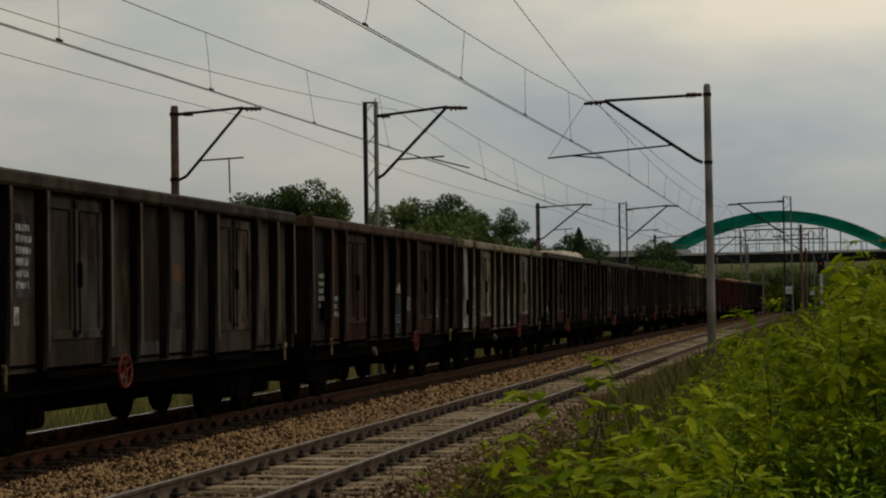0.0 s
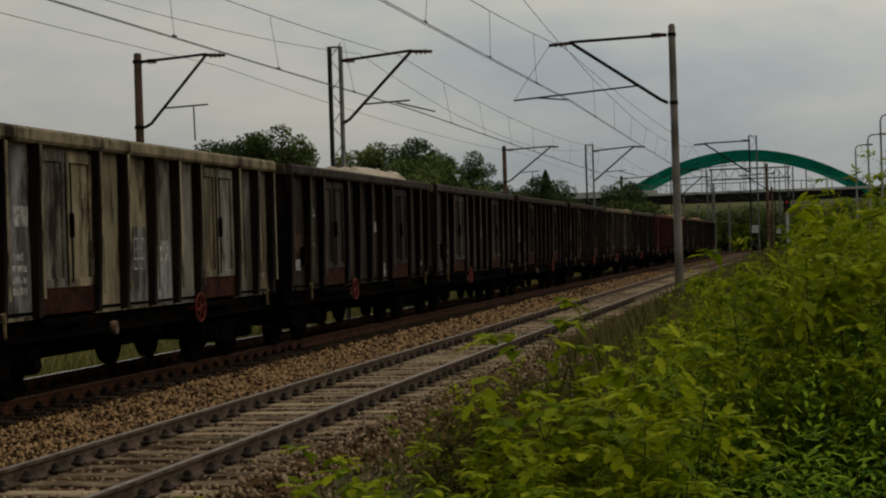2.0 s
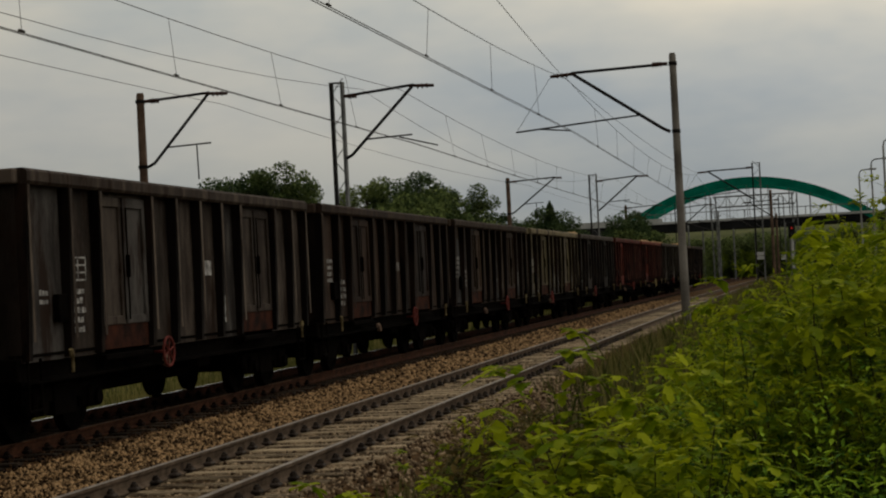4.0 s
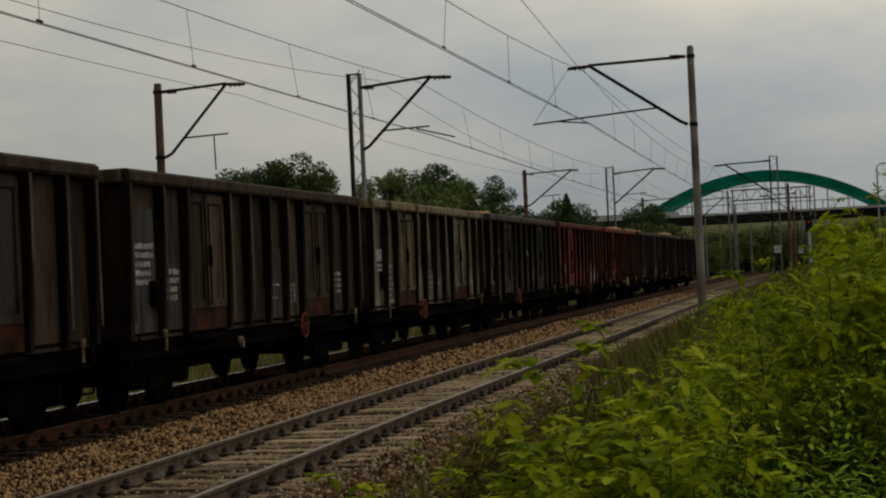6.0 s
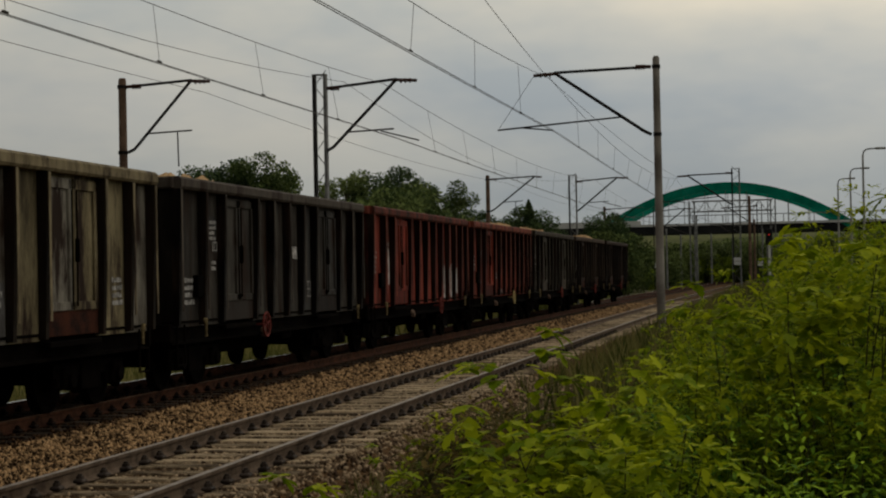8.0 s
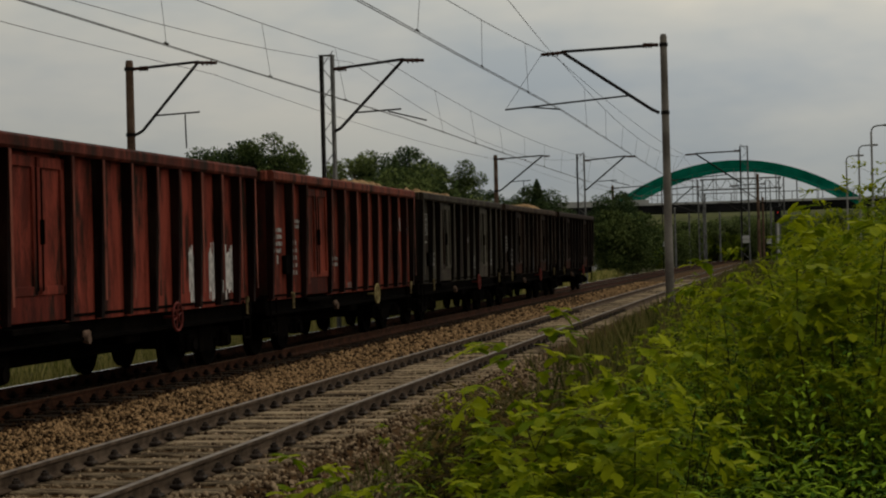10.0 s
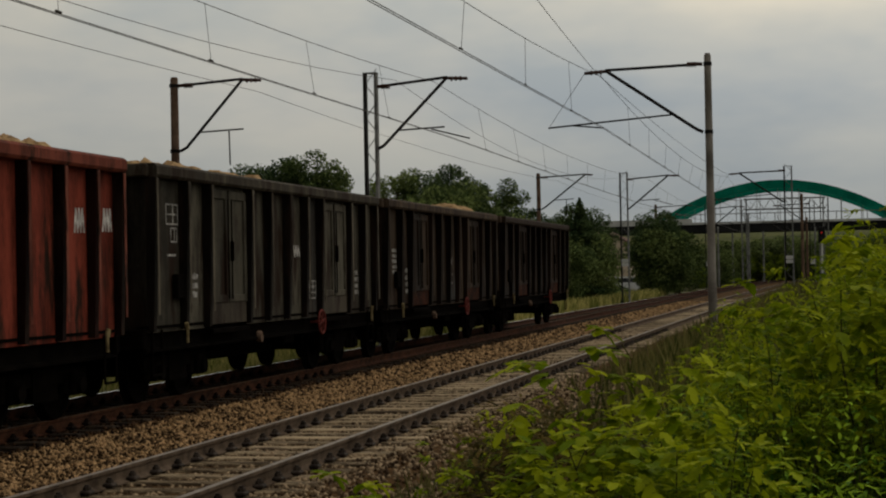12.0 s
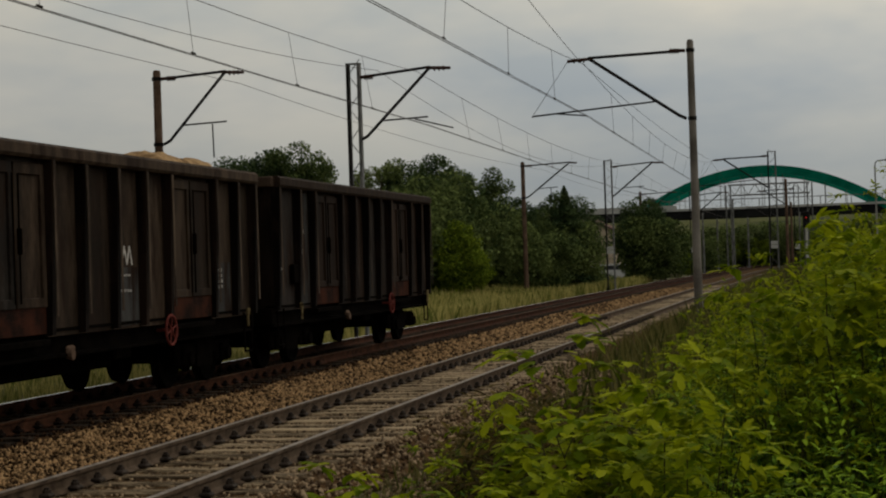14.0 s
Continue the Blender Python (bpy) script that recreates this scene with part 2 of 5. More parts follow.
# ---- mesh helpers ----
def link_mesh(name, mesh, mat, parent=None, label="", m=None):
    if mat:
        for one in mat if isinstance(mat, (list, tuple)) else [mat]:
            mesh.materials.append(M[one])
    ob = new(name, mesh)
    ob.parent = parent
    if m is not None:
        ob.matrix_basis = m
    if label:
        tagged(ob, label)
    return ob


def part(name, bm, mat, parent=None, label="", m=None, smooth=False):
    mesh = bpy.data.meshes.new(name)
    bmesh.ops.recalc_face_normals(bm, faces=bm.faces)
    bm.to_mesh(mesh)
    bm.free()
    if smooth:
        for p in mesh.polygons:
            p.use_smooth = True
    return link_mesh(name, mesh, mat, parent, label, m)


def again(ob, m, parent=None):
    """Another object on the same mesh, under the same thing."""
    o = ob.copy()
    scene.collection.objects.link(o)
    o.parent = parent or ob.parent
    o.matrix_basis = m
    return o


def thing(name, label, category, group="", kind="", m=None):
    e = new(name)
    e.empty_display_size = 0.2
    if m is not None:
        e.matrix_basis = m
    return tagged(e, label, category, group, kind)


def box(bm, x0, x1, y0, y1, z0, z1, bevel=0.0):
    r = bmesh.ops.create_cube(bm, size=1.0, matrix=Matrix.LocRotScale(((x0 + x1) / 2, (y0 + y1) / 2, (z0 + z1) / 2), None, (abs(x1 - x0), abs(y1 - y0), abs(z1 - z0))))
    if bevel:
        es = {e for v in r["verts"] for e in v.link_edges}
        bmesh.ops.bevel(bm, geom=list(es), offset=bevel, segments=1, affect="EDGES")
    return bm


def bar(bm, a, b, r, seg=8, r2=None):
    a, b = Vector(a), Vector(b)
    d = b - a
    bmesh.ops.create_cone(bm, cap_ends=True, segments=seg, radius1=r, radius2=r if r2 is None else r2, depth=d.length,
                          matrix=Matrix.Translation((a + b) / 2) @ d.to_track_quat("Z", "Y").to_matrix().to_4x4())
    return bm


def ring(bm, centre, radius, r, m=None, seg=20, sides=6):
    """A round bar bent to a circle in the local yz plane."""
    vs = []
    for i in range(seg):
        a = 2 * math.pi * i / seg
        row = []
        for j in range(sides):
            b = 2 * math.pi * j / sides
            rad = radius + r * math.cos(b)
            row.append(bm.verts.new(Vector(centre) + Vector((r * math.sin(b), rad * math.cos(a), rad * math.sin(a)))))
        vs.append(row)
    for i in range(seg):
        for j in range(sides):
            bm.faces.new((vs[i][j], vs[(i + 1) % seg][j], vs[(i + 1) % seg][(j + 1) % sides], vs[i][(j + 1) % sides]))
    return bm


def sweep(bm, profile, y0, y1):
    """A profile of (x, z) points drawn out along y."""
    return sweep_bent(bm, profile, (y0, y1), lambda y: 0.0)


def sweep_bent(bm, profile, ys, shift):
    """A profile of (x, z) points drawn out from y to y, moved sideways at each."""
    rows = [[bm.verts.new((x + shift(y), y, z)) for x, z in profile] for y in ys]
    n = len(profile)
    for a, b in zip(rows, rows[1:]):
        for i in range(n):
            bm.faces.new((a[i], a[(i + 1) % n], b[(i + 1) % n], b[i]))
    bm.faces.new(rows[0])
    bm.faces.new(rows[-1][::-1])
    return bm


def fast_mesh(name, verts, tris):
    """A mesh of triangles straight from arrays."""
    verts, tris = np.asarray(verts, np.float32), np.asarray(tris, np.int32)
    mesh = bpy.data.meshes.new(name)
    mesh.vertices.add(len(verts))
    mesh.vertices.foreach_set("co", verts.ravel())
    mesh.loops.add(len(tris) * 3)
    mesh.loops.foreach_set("vertex_index", tris.ravel())
    mesh.polygons.add(len(tris))
    mesh.polygons.foreach_set("loop_start", np.arange(0, len(tris) * 3, 3, dtype=np.int32))
    mesh.polygons.foreach_set("loop_total", np.full(len(tris), 3, np.int32))
    mesh.update(calc_edges=True)
    return mesh


def fast_scatter(name, template_v, template_t, mats):
    tv = np.c_[np.asarray(template_v, float), np.ones(len(template_v))]
    out = np.einsum("nij,vj->nvi", mats[:, :3, :], tv).reshape(-1, 3)
    k = len(template_v)
    tris = (np.asarray(template_t)[None] + (np.arange(len(mats)) * k)[:, None, None]).reshape(-1, 3)
    return fast_mesh(name, out, tris)


def placed(points, rot, scale):
    """4x4 arrays from points (n,3), rotation matrices (n,3,3) and scales (n,) or (n,3)."""
    n = len(points)
    s = np.asarray(scale, float)
    s = np.repeat(s[:, None], 3, 1) if s.ndim == 1 else s
    m = np.zeros((n, 4, 4))
    m[:, :3, :3] = rot * s[:, None, :]
    m[:, :3, 3] = points
    m[:, 3, 3] = 1
    return m


def turns(rng, n, tilt=math.pi):
    """Random rotations: any heading, leaning up to tilt."""
    a, t, s = rng.uniform(0, 2 * math.pi, n), rng.uniform(-tilt, tilt, n), rng.uniform(-tilt, tilt, n)
    ca, sa, ct, st, cs, ss = np.cos(a), np.sin(a), np.cos(t), np.sin(t), np.cos(s), np.sin(s)
    z, o = np.zeros(n), np.ones(n)
    rz = np.stack([np.stack([ca, -sa, z], 1), np.stack([sa, ca, z], 1), np.stack([z, z, o], 1)], 1)
    rx = np.stack([np.stack([o, z, z], 1), np.stack([z, ct, -st], 1), np.stack([z, st, ct], 1)], 1)
    ry = np.stack([np.stack([cs, z, ss], 1), np.stack([z, o, z], 1), np.stack([-ss, z, cs], 1)], 1)
    return rz @ rx @ ry


# ---- plan of the line ----
NEAR_X, FAR_X, THIRD_X = -6.12, -10.86, -15.6     # track axes
HALF = 0.7525                                     # rail from its axis
MAST_Y = (-7.5, 48.5, 104.0, 160.0)


def bend(y):
    """How far the line has swung to the right at a distance: a very wide curve."""
    return 5e-5 * max(0.0, y - 15.0) ** 2


# ---- ground, trackbed ----
def ground_z(x, y):
    left = min(1.0, max(0.0, (-13.2 - x) / 2.0))
    right = min(1.0, max(0.0, (x + 4.3) / 2.6))
    z = -0.34 - 0.25 * left + 0.48 * right
    z += 0.55 * min(1.0, max(0.0, (-15.0 - x) / 6.0)) * min(1.0, max(0.0, (y - 20.0) / 25.0))
    z += 0.06 * noise.noise(Vector((x * 0.4, y * 0.4, 0))) + 0.03 * noise.noise(Vector((x * 1.7, y * 1.7, 3)))
    return z


def build_ground():
    xs = [-3000, -900, -300, -120, -70, -45, -32] + [-26 + i * 0.8 for i in range(46)] + [12, 16, 24, 40, 90, 300, 900, 3000]
    ys = [-900, -200, -60, -20] + [-8 + i * 1.0 for i in range(60)] + [54, 58, 63, 70, 78, 88, 100, 115, 135, 160, 200, 260, 340, 480, 800, 1600, 4000]
    bm = bmesh.new()
    rows = [[bm.verts.new((x, y, ground_z(x, y) if abs(x) < 60 and y < 260 else -0.6)) for x in xs] for y in ys]
    for a, b in zip(rows, rows[1:]):
        for i in range(len(xs) - 1):
            bm.faces.new((a[i], a[i + 1], b[i + 1], b[i]))
    tagged(part("ground", bm, "earth"), "rough grassy earth beside the railway line", "ground", kind="structure")


def bed_z(x):
    z = -0.20
    z -= 0.17 * min(1.0, max(0.0, (x + 4.55) / 0.7))
    z -= 0.30 * min(1.0, max(0.0, (-12.5 - x) / 0.9))
    mid = abs(x - (NEAR_X + FAR_X) / 2)
    return z - 0.05 * max(0.0, 1 - mid / 0.9)


def build_trackbed(x0, n, mat, label):
    xs = [x0 + 0.25 * i for i in range(n)]
    ys = [-15 + 0.5 * i for i in range(190)] + [82 + 4 * i for i in range(60)]
    bm = bmesh.new()
    rows = [[bm.verts.new((x + bend(y), y, bed_z(x) + 0.012 * noise.noise(Vector((x * 3, y * 3, 0))) - (0.35 if x in (-13.9, -3.65) else 0)))
             for i, x in enumerate(xs)] for y in ys]
    for a, b in zip(rows, rows[1:]):
        for i in range(len(xs) - 1):
            bm.faces.new((a[i], a[i + 1], b[i + 1], b[i]))
    tagged(part("trackbed", bm, mat), label, "ballast", kind="structure")


RAIL = [(-0.075, -0.172), (0.075, -0.172), (0.075, -0.158), (0.020, -0.140), (0.010, -0.125), (0.010, -0.045), (0.036, -0.035), (0.036, -0.004),
        (-0.036, -0.004), (-0.036, -0.035), (-0.010, -0.045), (-0.010, -0.125), (-0.020, -0.140), (-0.075, -0.158)]
RAIL_HEAD = [(-0.034, -0.008), (0.034, -0.008), (0.034, -0.003), (0.026, 0.0), (-0.026, 0.0), (-0.034, -0.003)]


def build_track(axis, label, tops, wood, first, count, clamps):
    """One track: rails with their running faces, sleepers 0.573 m apart, each with its rail fastenings."""
    track = thing("railway_track", label, "track", kind="structure", m=pose(axis, 0, 0))
    ys = [-25, 0, 15] + [15 + 9 * k for k in range(1, 36)]
    for side in (-1, 1):
        rail = part("rail", sweep_bent(bmesh.new(), RAIL, ys, bend), "rail_dark" if wood == "sleeper_oily" else "rail_side", track, m=pose(side * HALF, 0, 0))
        part("running_face", sweep_bent(bmesh.new(), RAIL_HEAD, ys, bend), tops[side > 0], rail, "worn steel running face")
    bm = box(bmesh.new(), -1.28, 1.28, -0.125, 0.125, -0.32, -0.168, 0.015)
    sleeper = part("sleeper", bm, wood, track, m=pose(0, first, 0))
    bm = bmesh.new()
    box(bm, -0.075, 0.075, -0.085, 0.085, -0.168, -0.152, 0.004)
    for s in (-1, 1):
        box(bm, s * 0.045, s * 0.150, -0.07, 0.07, -0.156, -0.112, 0.015)
        bar(bm, (s * 0.095, 0, -0.13), (s * 0.095, 0, -0.062), 0.024, 6)
        bar(bm, (s * 0.095, 0, -0.120), (s * 0.095, 0, -0.080), 0.046, 8, 0.038)
    plate = part("rail_fastening", bm, "fastening" if wood == "sleeper" else "fastening_oily", sleeper, "dark bolted rail clamp", m=pose(-HALF, 0, 0))
    plate2 = again(plate, pose(HALF, 0, 0))
    rng = random.Random(axis)
    for i in range(1, count):
        s = again(sleeper, pose(bend(first + 0.573 * i) + rng.uniform(-0.02, 0.02), first + 0.573 * i, rng.uniform(-0.006, 0.004), 0, 0, rng.uniform(-0.7, 0.7)))
        if i < clamps:
            again(plate, pose(-HALF, 0, 0), s)
            again(plate2, pose(HALF, 0, 0), s)


STONE_V = [(1, 0.1, 0), (-0.9, 0.1, 0.1), (0.1, 0.95, 0), (-0.2, -1, 0.1), (0.25, 0.1, 0.75), (-0.1, 0, -0.6)]
STONE_T = [(0, 2, 4), (2, 1, 4), (1, 3, 4), (3, 0, 4), (0, 5, 2), (2, 5, 1), (1, 5, 3), (3, 5, 0)]


def build_stones():
    rng = np.random.default_rng(4)
    # between and beside the tracks
    strips = [(-9.35, -7.0, 9, 34, 20000, "stone"), (-9.35, -7.0, 34, 60, 6400, "stone"), (-9.5, -7.0, 60, 110, 5000, "stone"),
              (-6.85, -5.4, 8, 32, 6000, "stone_grey"), (-6.85, -5.4, 32, 60, 2600, "stone_grey"),
              (-5.35, -3.2, 6, 34, 10000, "stone_grey"), (-12.6, -9.2, 14, 60, 13000, "stone_oily"), (-14, -12.6, 30, 110, 4000, "stone")]
    for x0, x1, y0, y1, n, mat in strips:
        x, y = rng.uniform(x0, x1, n), rng.uniform(y0, y1, n)
        z = np.array([max(bed_z(v), ground_z(v, w) if v > -4.4 else -9) for v, w in zip(x, y)]) + rng.uniform(-0.006, 0.022, n)
        if mat == "stone_grey" and x0 < -6:
            z -= 0.012
        size = rng.uniform(0.018, 0.045, n) * (1.0 + 0.5 * (y0 > 30))
        s3 = size[:, None] * rng.uniform(0.7, 1.3, (n, 3))
        x = x + np.array([bend(v) for v in y])
        mesh = fast_scatter("ballast_stones", STONE_V, STONE_T, placed(np.stack([x, y, z], 1), turns(rng, n), s3))
        tagged(link_mesh("ballast_stones", mesh, mat), "loose brown crushed ballast stones" if mat == "stone" else "stained ballast stones under the far track, coloured dark as the train's shade" if mat == "stone_oily" else "pale grey ballast stones between the sleepers", "ballast", kind="stuff")


build_ground()
# the far bed's dark colour includes the shade below the train
build_trackbed(-13.9, 18, "bed_oily", "stained crushed stone bed under the far track, coloured dark as the train's shade")
build_trackbed(-9.65, 25, "bed", "brown crushed stone ballast bed under the near track")
build_stones()
build_track(NEAR_X, "weathered near railway track with dull rusty rails", ("rail_top", "rail_top"), "sleeper", 6.1, 190, 90)
# sleepers and clamps here use the copies darkened as train shade
build_track(FAR_X, "railway track with polished rails under the goods train", ("rail_bright", "rail_rust_top"), "sleeper_oily", 12.3, 190, 40)


# ---- overhead line ----
def lattice_mast(mast, h, w, d):
    """Two steel channels with cross lacing."""
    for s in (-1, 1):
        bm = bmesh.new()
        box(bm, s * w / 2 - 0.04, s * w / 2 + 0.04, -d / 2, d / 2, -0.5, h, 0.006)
        # left channel coloured dark as the shaded side, right one pale as the lit side
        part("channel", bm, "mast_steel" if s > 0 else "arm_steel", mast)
    n = int(h / 0.45)
    for i in range(n):
        bm = bmesh.new()
        a = -1 if i % 2 else 1
        bar(bm, (a * w / 2, d / 2 - 0.02, 0.2 + i * h / n), (-a * w / 2, d / 2 - 0.02, 0.2 + (i + 0.9) * h / n), 0.014, 5)
        part("lacing_bar", bm, "mast_steel", mast)
    part("top_plate", box(bmesh.new(), -w / 2 - 0.05, w / 2 + 0.05, -d / 2 - 0.01, d / 2 + 0.01, h, h + 0.03, 0.005), "mast_steel", mast)


def arm_set(mast, side, mx, tip, joint_z, tip_z, low_z, foot_z, reg):
    """The bracket: top tie, slanting strut, registration arm; side is +1 when it reaches to the right."""
    j = mx + side * reg
    part("top_tie", bar(bmesh.new(), (mx, 0, joint_z), (j, 0, tip_z), 0.040, 6), "arm_steel", mast)
    bm = bar(bmesh.new(), (j - side * 0.12, 0, tip_z - 0.02), (tip, 0, tip_z - 0.06), 0.045, 6)
    for k in range(3):
        bar(bm, (j + side * (0.1 + 0.13 * k), 0, tip_z - 0.05), (j + side * (0.14 + 0.13 * k), 0, tip_z - 0.05), 0.07, 8)
    part("carrier_insulator", bm, "insulator", mast)
    elbow = mx + side * 0.20
    bm = bar(bmesh.new(), (j, 0, tip_z), (elbow, 0, foot_z + 0.10), 0.045, 8)
    bar(bm, (elbow, 0, foot_z + 0.10), (mx, 0, foot_z), 0.045, 8)
    part("strut", bm, "arm_steel", mast)
    bm = bar(bmesh.new(), (mx - side * 0.02, 0, joint_z), (mx + side * 0.4, 0, joint_z + 0.02), 0.05, 8)
    for k in range(4):
        bar(bm, (mx + side * (0.16 + 0.07 * k), 0, joint_z), (mx + side * (0.19 + 0.07 * k), 0, joint_z), 0.075, 8)
    part("tie_insulator", bm, "insulator", mast)
    f = (low_z - foot_z - 0.1) / (tip_z - foot_z - 0.1)
    root = elbow + (j - elbow) * f
    return root


def build_mast(x, y, h, kind, side, tip_dx, joint_z, tip_z, foot_z, low_z, low_dx, reg, label, drop=False):
    mast = thing("catenary_mast", label, "mast", "overhead line masts", m=pose(x, y, 0))
    if kind == "lattice":
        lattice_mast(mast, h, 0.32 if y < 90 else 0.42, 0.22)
    else:
        bm = bmesh.new()
        r0, r1 = (0.125, 0.095) if kind == "round" else (0.15, 0.12)
        bar(bm, (0, 0, -0.6), (0, 0, h), r0, 14 if kind == "round" else 8, r1)
        bar(bm, (0, 0, h), (0, 0, h + 0.05), r1 * 0.8, 10)
        part("pole", bm, "mast_concrete" if kind == "round" else "brown_concrete", mast, smooth=False)
        for z in (joint_z, foot_z):
            part("clamp_band", bar(bmesh.new(), (0, 0, z - 0.05), (0, 0, z + 0.05), r1 * 1.22, 12), "arm_steel", mast)
    root = arm_set(mast, side, side * 0.16, tip_dx, joint_z, tip_z, low_z, foot_z, reg)
    bm = bar(bmesh.new(), (root, 0, low_z), (low_dx, 0, low_z + (-0.25 if side < 0 else 0.05)), 0.024, 6)
    part("registration_arm", bm, "arm_steel", mast)
    if drop:
        part("hanging_rod", bar(bmesh.new(), (low_dx - 0.44, 0, low_z), (low_dx - 0.42, 0, low_z - 0.98), 0.022, 6), "arm_steel", mast)
    else:
        f = 0.82 if side < 0 else 0.72
        bm = bar(bmesh.new(), (low_dx * f + root * (1 - f), 0, low_z - (0.20 if side < 0 else 0.0)), (low_dx * f + root * (1 - f) + (0.92 if side < 0 else 1.1), 0, low_z - 0.30), 0.02, 6)
        part("steady_arm", bm, "arm_steel", mast)
        if side < 0:
            part("stay_wire", bar(bmesh.new(), (low_dx + 0.05, 0, low_z - 0.2), (tip_dx, 0, tip_z - 0.08), 0.007, 5), "wire", mast)
    if kind == "lattice" and y > 90:
        for z in (2.05, 2.28):
            part("enamel_plate", box(bmesh.new(), -0.2, 0.2, -0.16, -0.13, z, z + 0.2, 0.006), "concrete_pale", mast, "small white enamel plate")
    return mast


def wire_points(x, z_mast, sag, y0, y1, n=14, x1=None):
    x1 = x if x1 is None else x1
    return [(x + (x1 - x) * i / n + bend(y0) + (bend(y1) - bend(y0)) * i / n, y0 + (y1 - y0) * i / n, z_mast - 4 * sag * (i / n) * (1 - i / n)) for i in range(n + 1)]


def build_wire(name, pts, r, label):
    bm = bmesh.new()
    rows = [[bm.verts.new((x + r * math.cos(1.2566 * i), y, z + r * math.sin(1.2566 * i))) for i in range(5)] for x, y, z in pts]
    for p, q in zip(rows, rows[1:]):
        for i in range(5):
            bm.faces.new((p[i], p[(i + 1) % 5], q[(i + 1) % 5], q[i]))
    bm.faces.new(rows[0])
    bm.faces.new(rows[-1][::-1])
    return tagged(part(name, bm, "wire"), label, "wire", "overhead line wires")


def build_catenary(x, stagger, contact=True, sag=0.75, high=7.2, shift=0.0):
    """Carrier and twin contact wires over a track, hung together by droppers, span by span."""
    for k, (a, b) in enumerate(zip(MAST_Y, MAST_Y[1:] + (216.0,))):
        s = stagger * (1 if k % 2 else -1)
        car = wire_points(x, high, sag, a, b, x1=x)
        wire = build_wire("carrier_wire", car, 0.008, "thin dark catenary carrier wire above the track")
        if not contact:
            continue
        con = wire_points(x + s + shift, 5.72, 0.04, a, b, 4, x1=x - s + shift)
        for off in (-0.03, 0.03):
            c = build_wire("contact_wire", [(px + off, py, pz) for px, py, pz in con], 0.008, "thin dark contact wire above the track")
        for i in range(1, 9):
            f = i / 9
            y = a + (b - a) * f
            zc = high - 4 * sag * f * (1 - f)
            xb = x + bend(a) + (bend(b) - bend(a)) * f
            xc = xb + s - 2 * s * f + shift
            bm = bar(bmesh.new(), (xb, y, zc), (xc, y, 5.72), 0.005, 4)
            bar(bm, (xc, y - 0.09, 5.72), (xc, y + 0.09, 5.72), 0.022, 5)
            part("dropper", bm, "wire", wire)


for k, y in enumerate(MAST_Y[1:]):
    build_mast((-3.14, -2.26, -1.45)[k], y, 7.66, "round" if k == 0 else "lattice", -1, -3.39, 7.42, 7.36, 5.56, 6.07, -4.43, 2.65,
               "tall pale concrete catenary mast beside the near track" if k == 0 else "grey steel lattice catenary mast with a bracket arm")
    build_mast((-12.66, -11.80, -10.66)[k], y, 7.56, "lattice", 1, (2.82, 3.3, 3.3)[k], 7.18, 7.37, 5.40, 5.92, 2.13, (2.08, 2.5, 2.5)[k], "grey steel lattice catenary mast with a bracket arm")
    build_mast((-18.58, -16.9, -15.3)[k], y, 7.66, "square", 1, (2.66, 3.2, 3.2)[k], 7.46, 7.58, 5.55, 6.08, 2.1, (1.95, 2.7, 2.7)[k], "brown concrete catenary mast with a bracket arm", True)

build_catenary(NEAR_X, 0.27, shift=-0.16)
build_catenary(FAR_X, 0.3, sag=0.57, high=7.25)
build_catenary(THIRD_X - 0.5, 0.3, False, sag=0.30)
for k in range(1, 3):
    build_wire("feeder_wire", wire_points((-3.3, -6.25)[k - 1], 7.3, 0.25, MAST_Y[k - 1], MAST_Y[k], x1=(-6.25, -6.1)[k - 1]), 0.008, "thin dark feeder wire along the line")
    build_wire("feeder_wire", wire_points(-12.0, 7.35, 1.05, MAST_Y[k - 1], MAST_Y[k]), 0.007, "thin dark feeder wire along the line")


# ---- goods train ----
LEN, TOP, BOT, FACE = 12.58, 3.49, 1.06, 1.36      # wagon body: length, rim, side's lower edge, plate from the axis
PITCH = 13.646                                    # from wagon to wagon
TWO_DOORS = ((0.06, 1.35, 2.36, 4.32, 5.35, 6.45, 7.5, 8.5, 10.5, 11.58, 12.52), (2, 7))        # posts, and the bays that hold doors
ONE_DOOR = ((0.06, 1.33, 2.35, 4.3, 5.38, 6.48, 7.54, 8.54, 9.6, 10.65, 11.65, 12.52), (2,))


def train_y(t):
    """Near end of the last wagon along the line: the train slows on its way towards the camera."""
    return 195.10 - 13.474 * t + 0.1212 * t * t


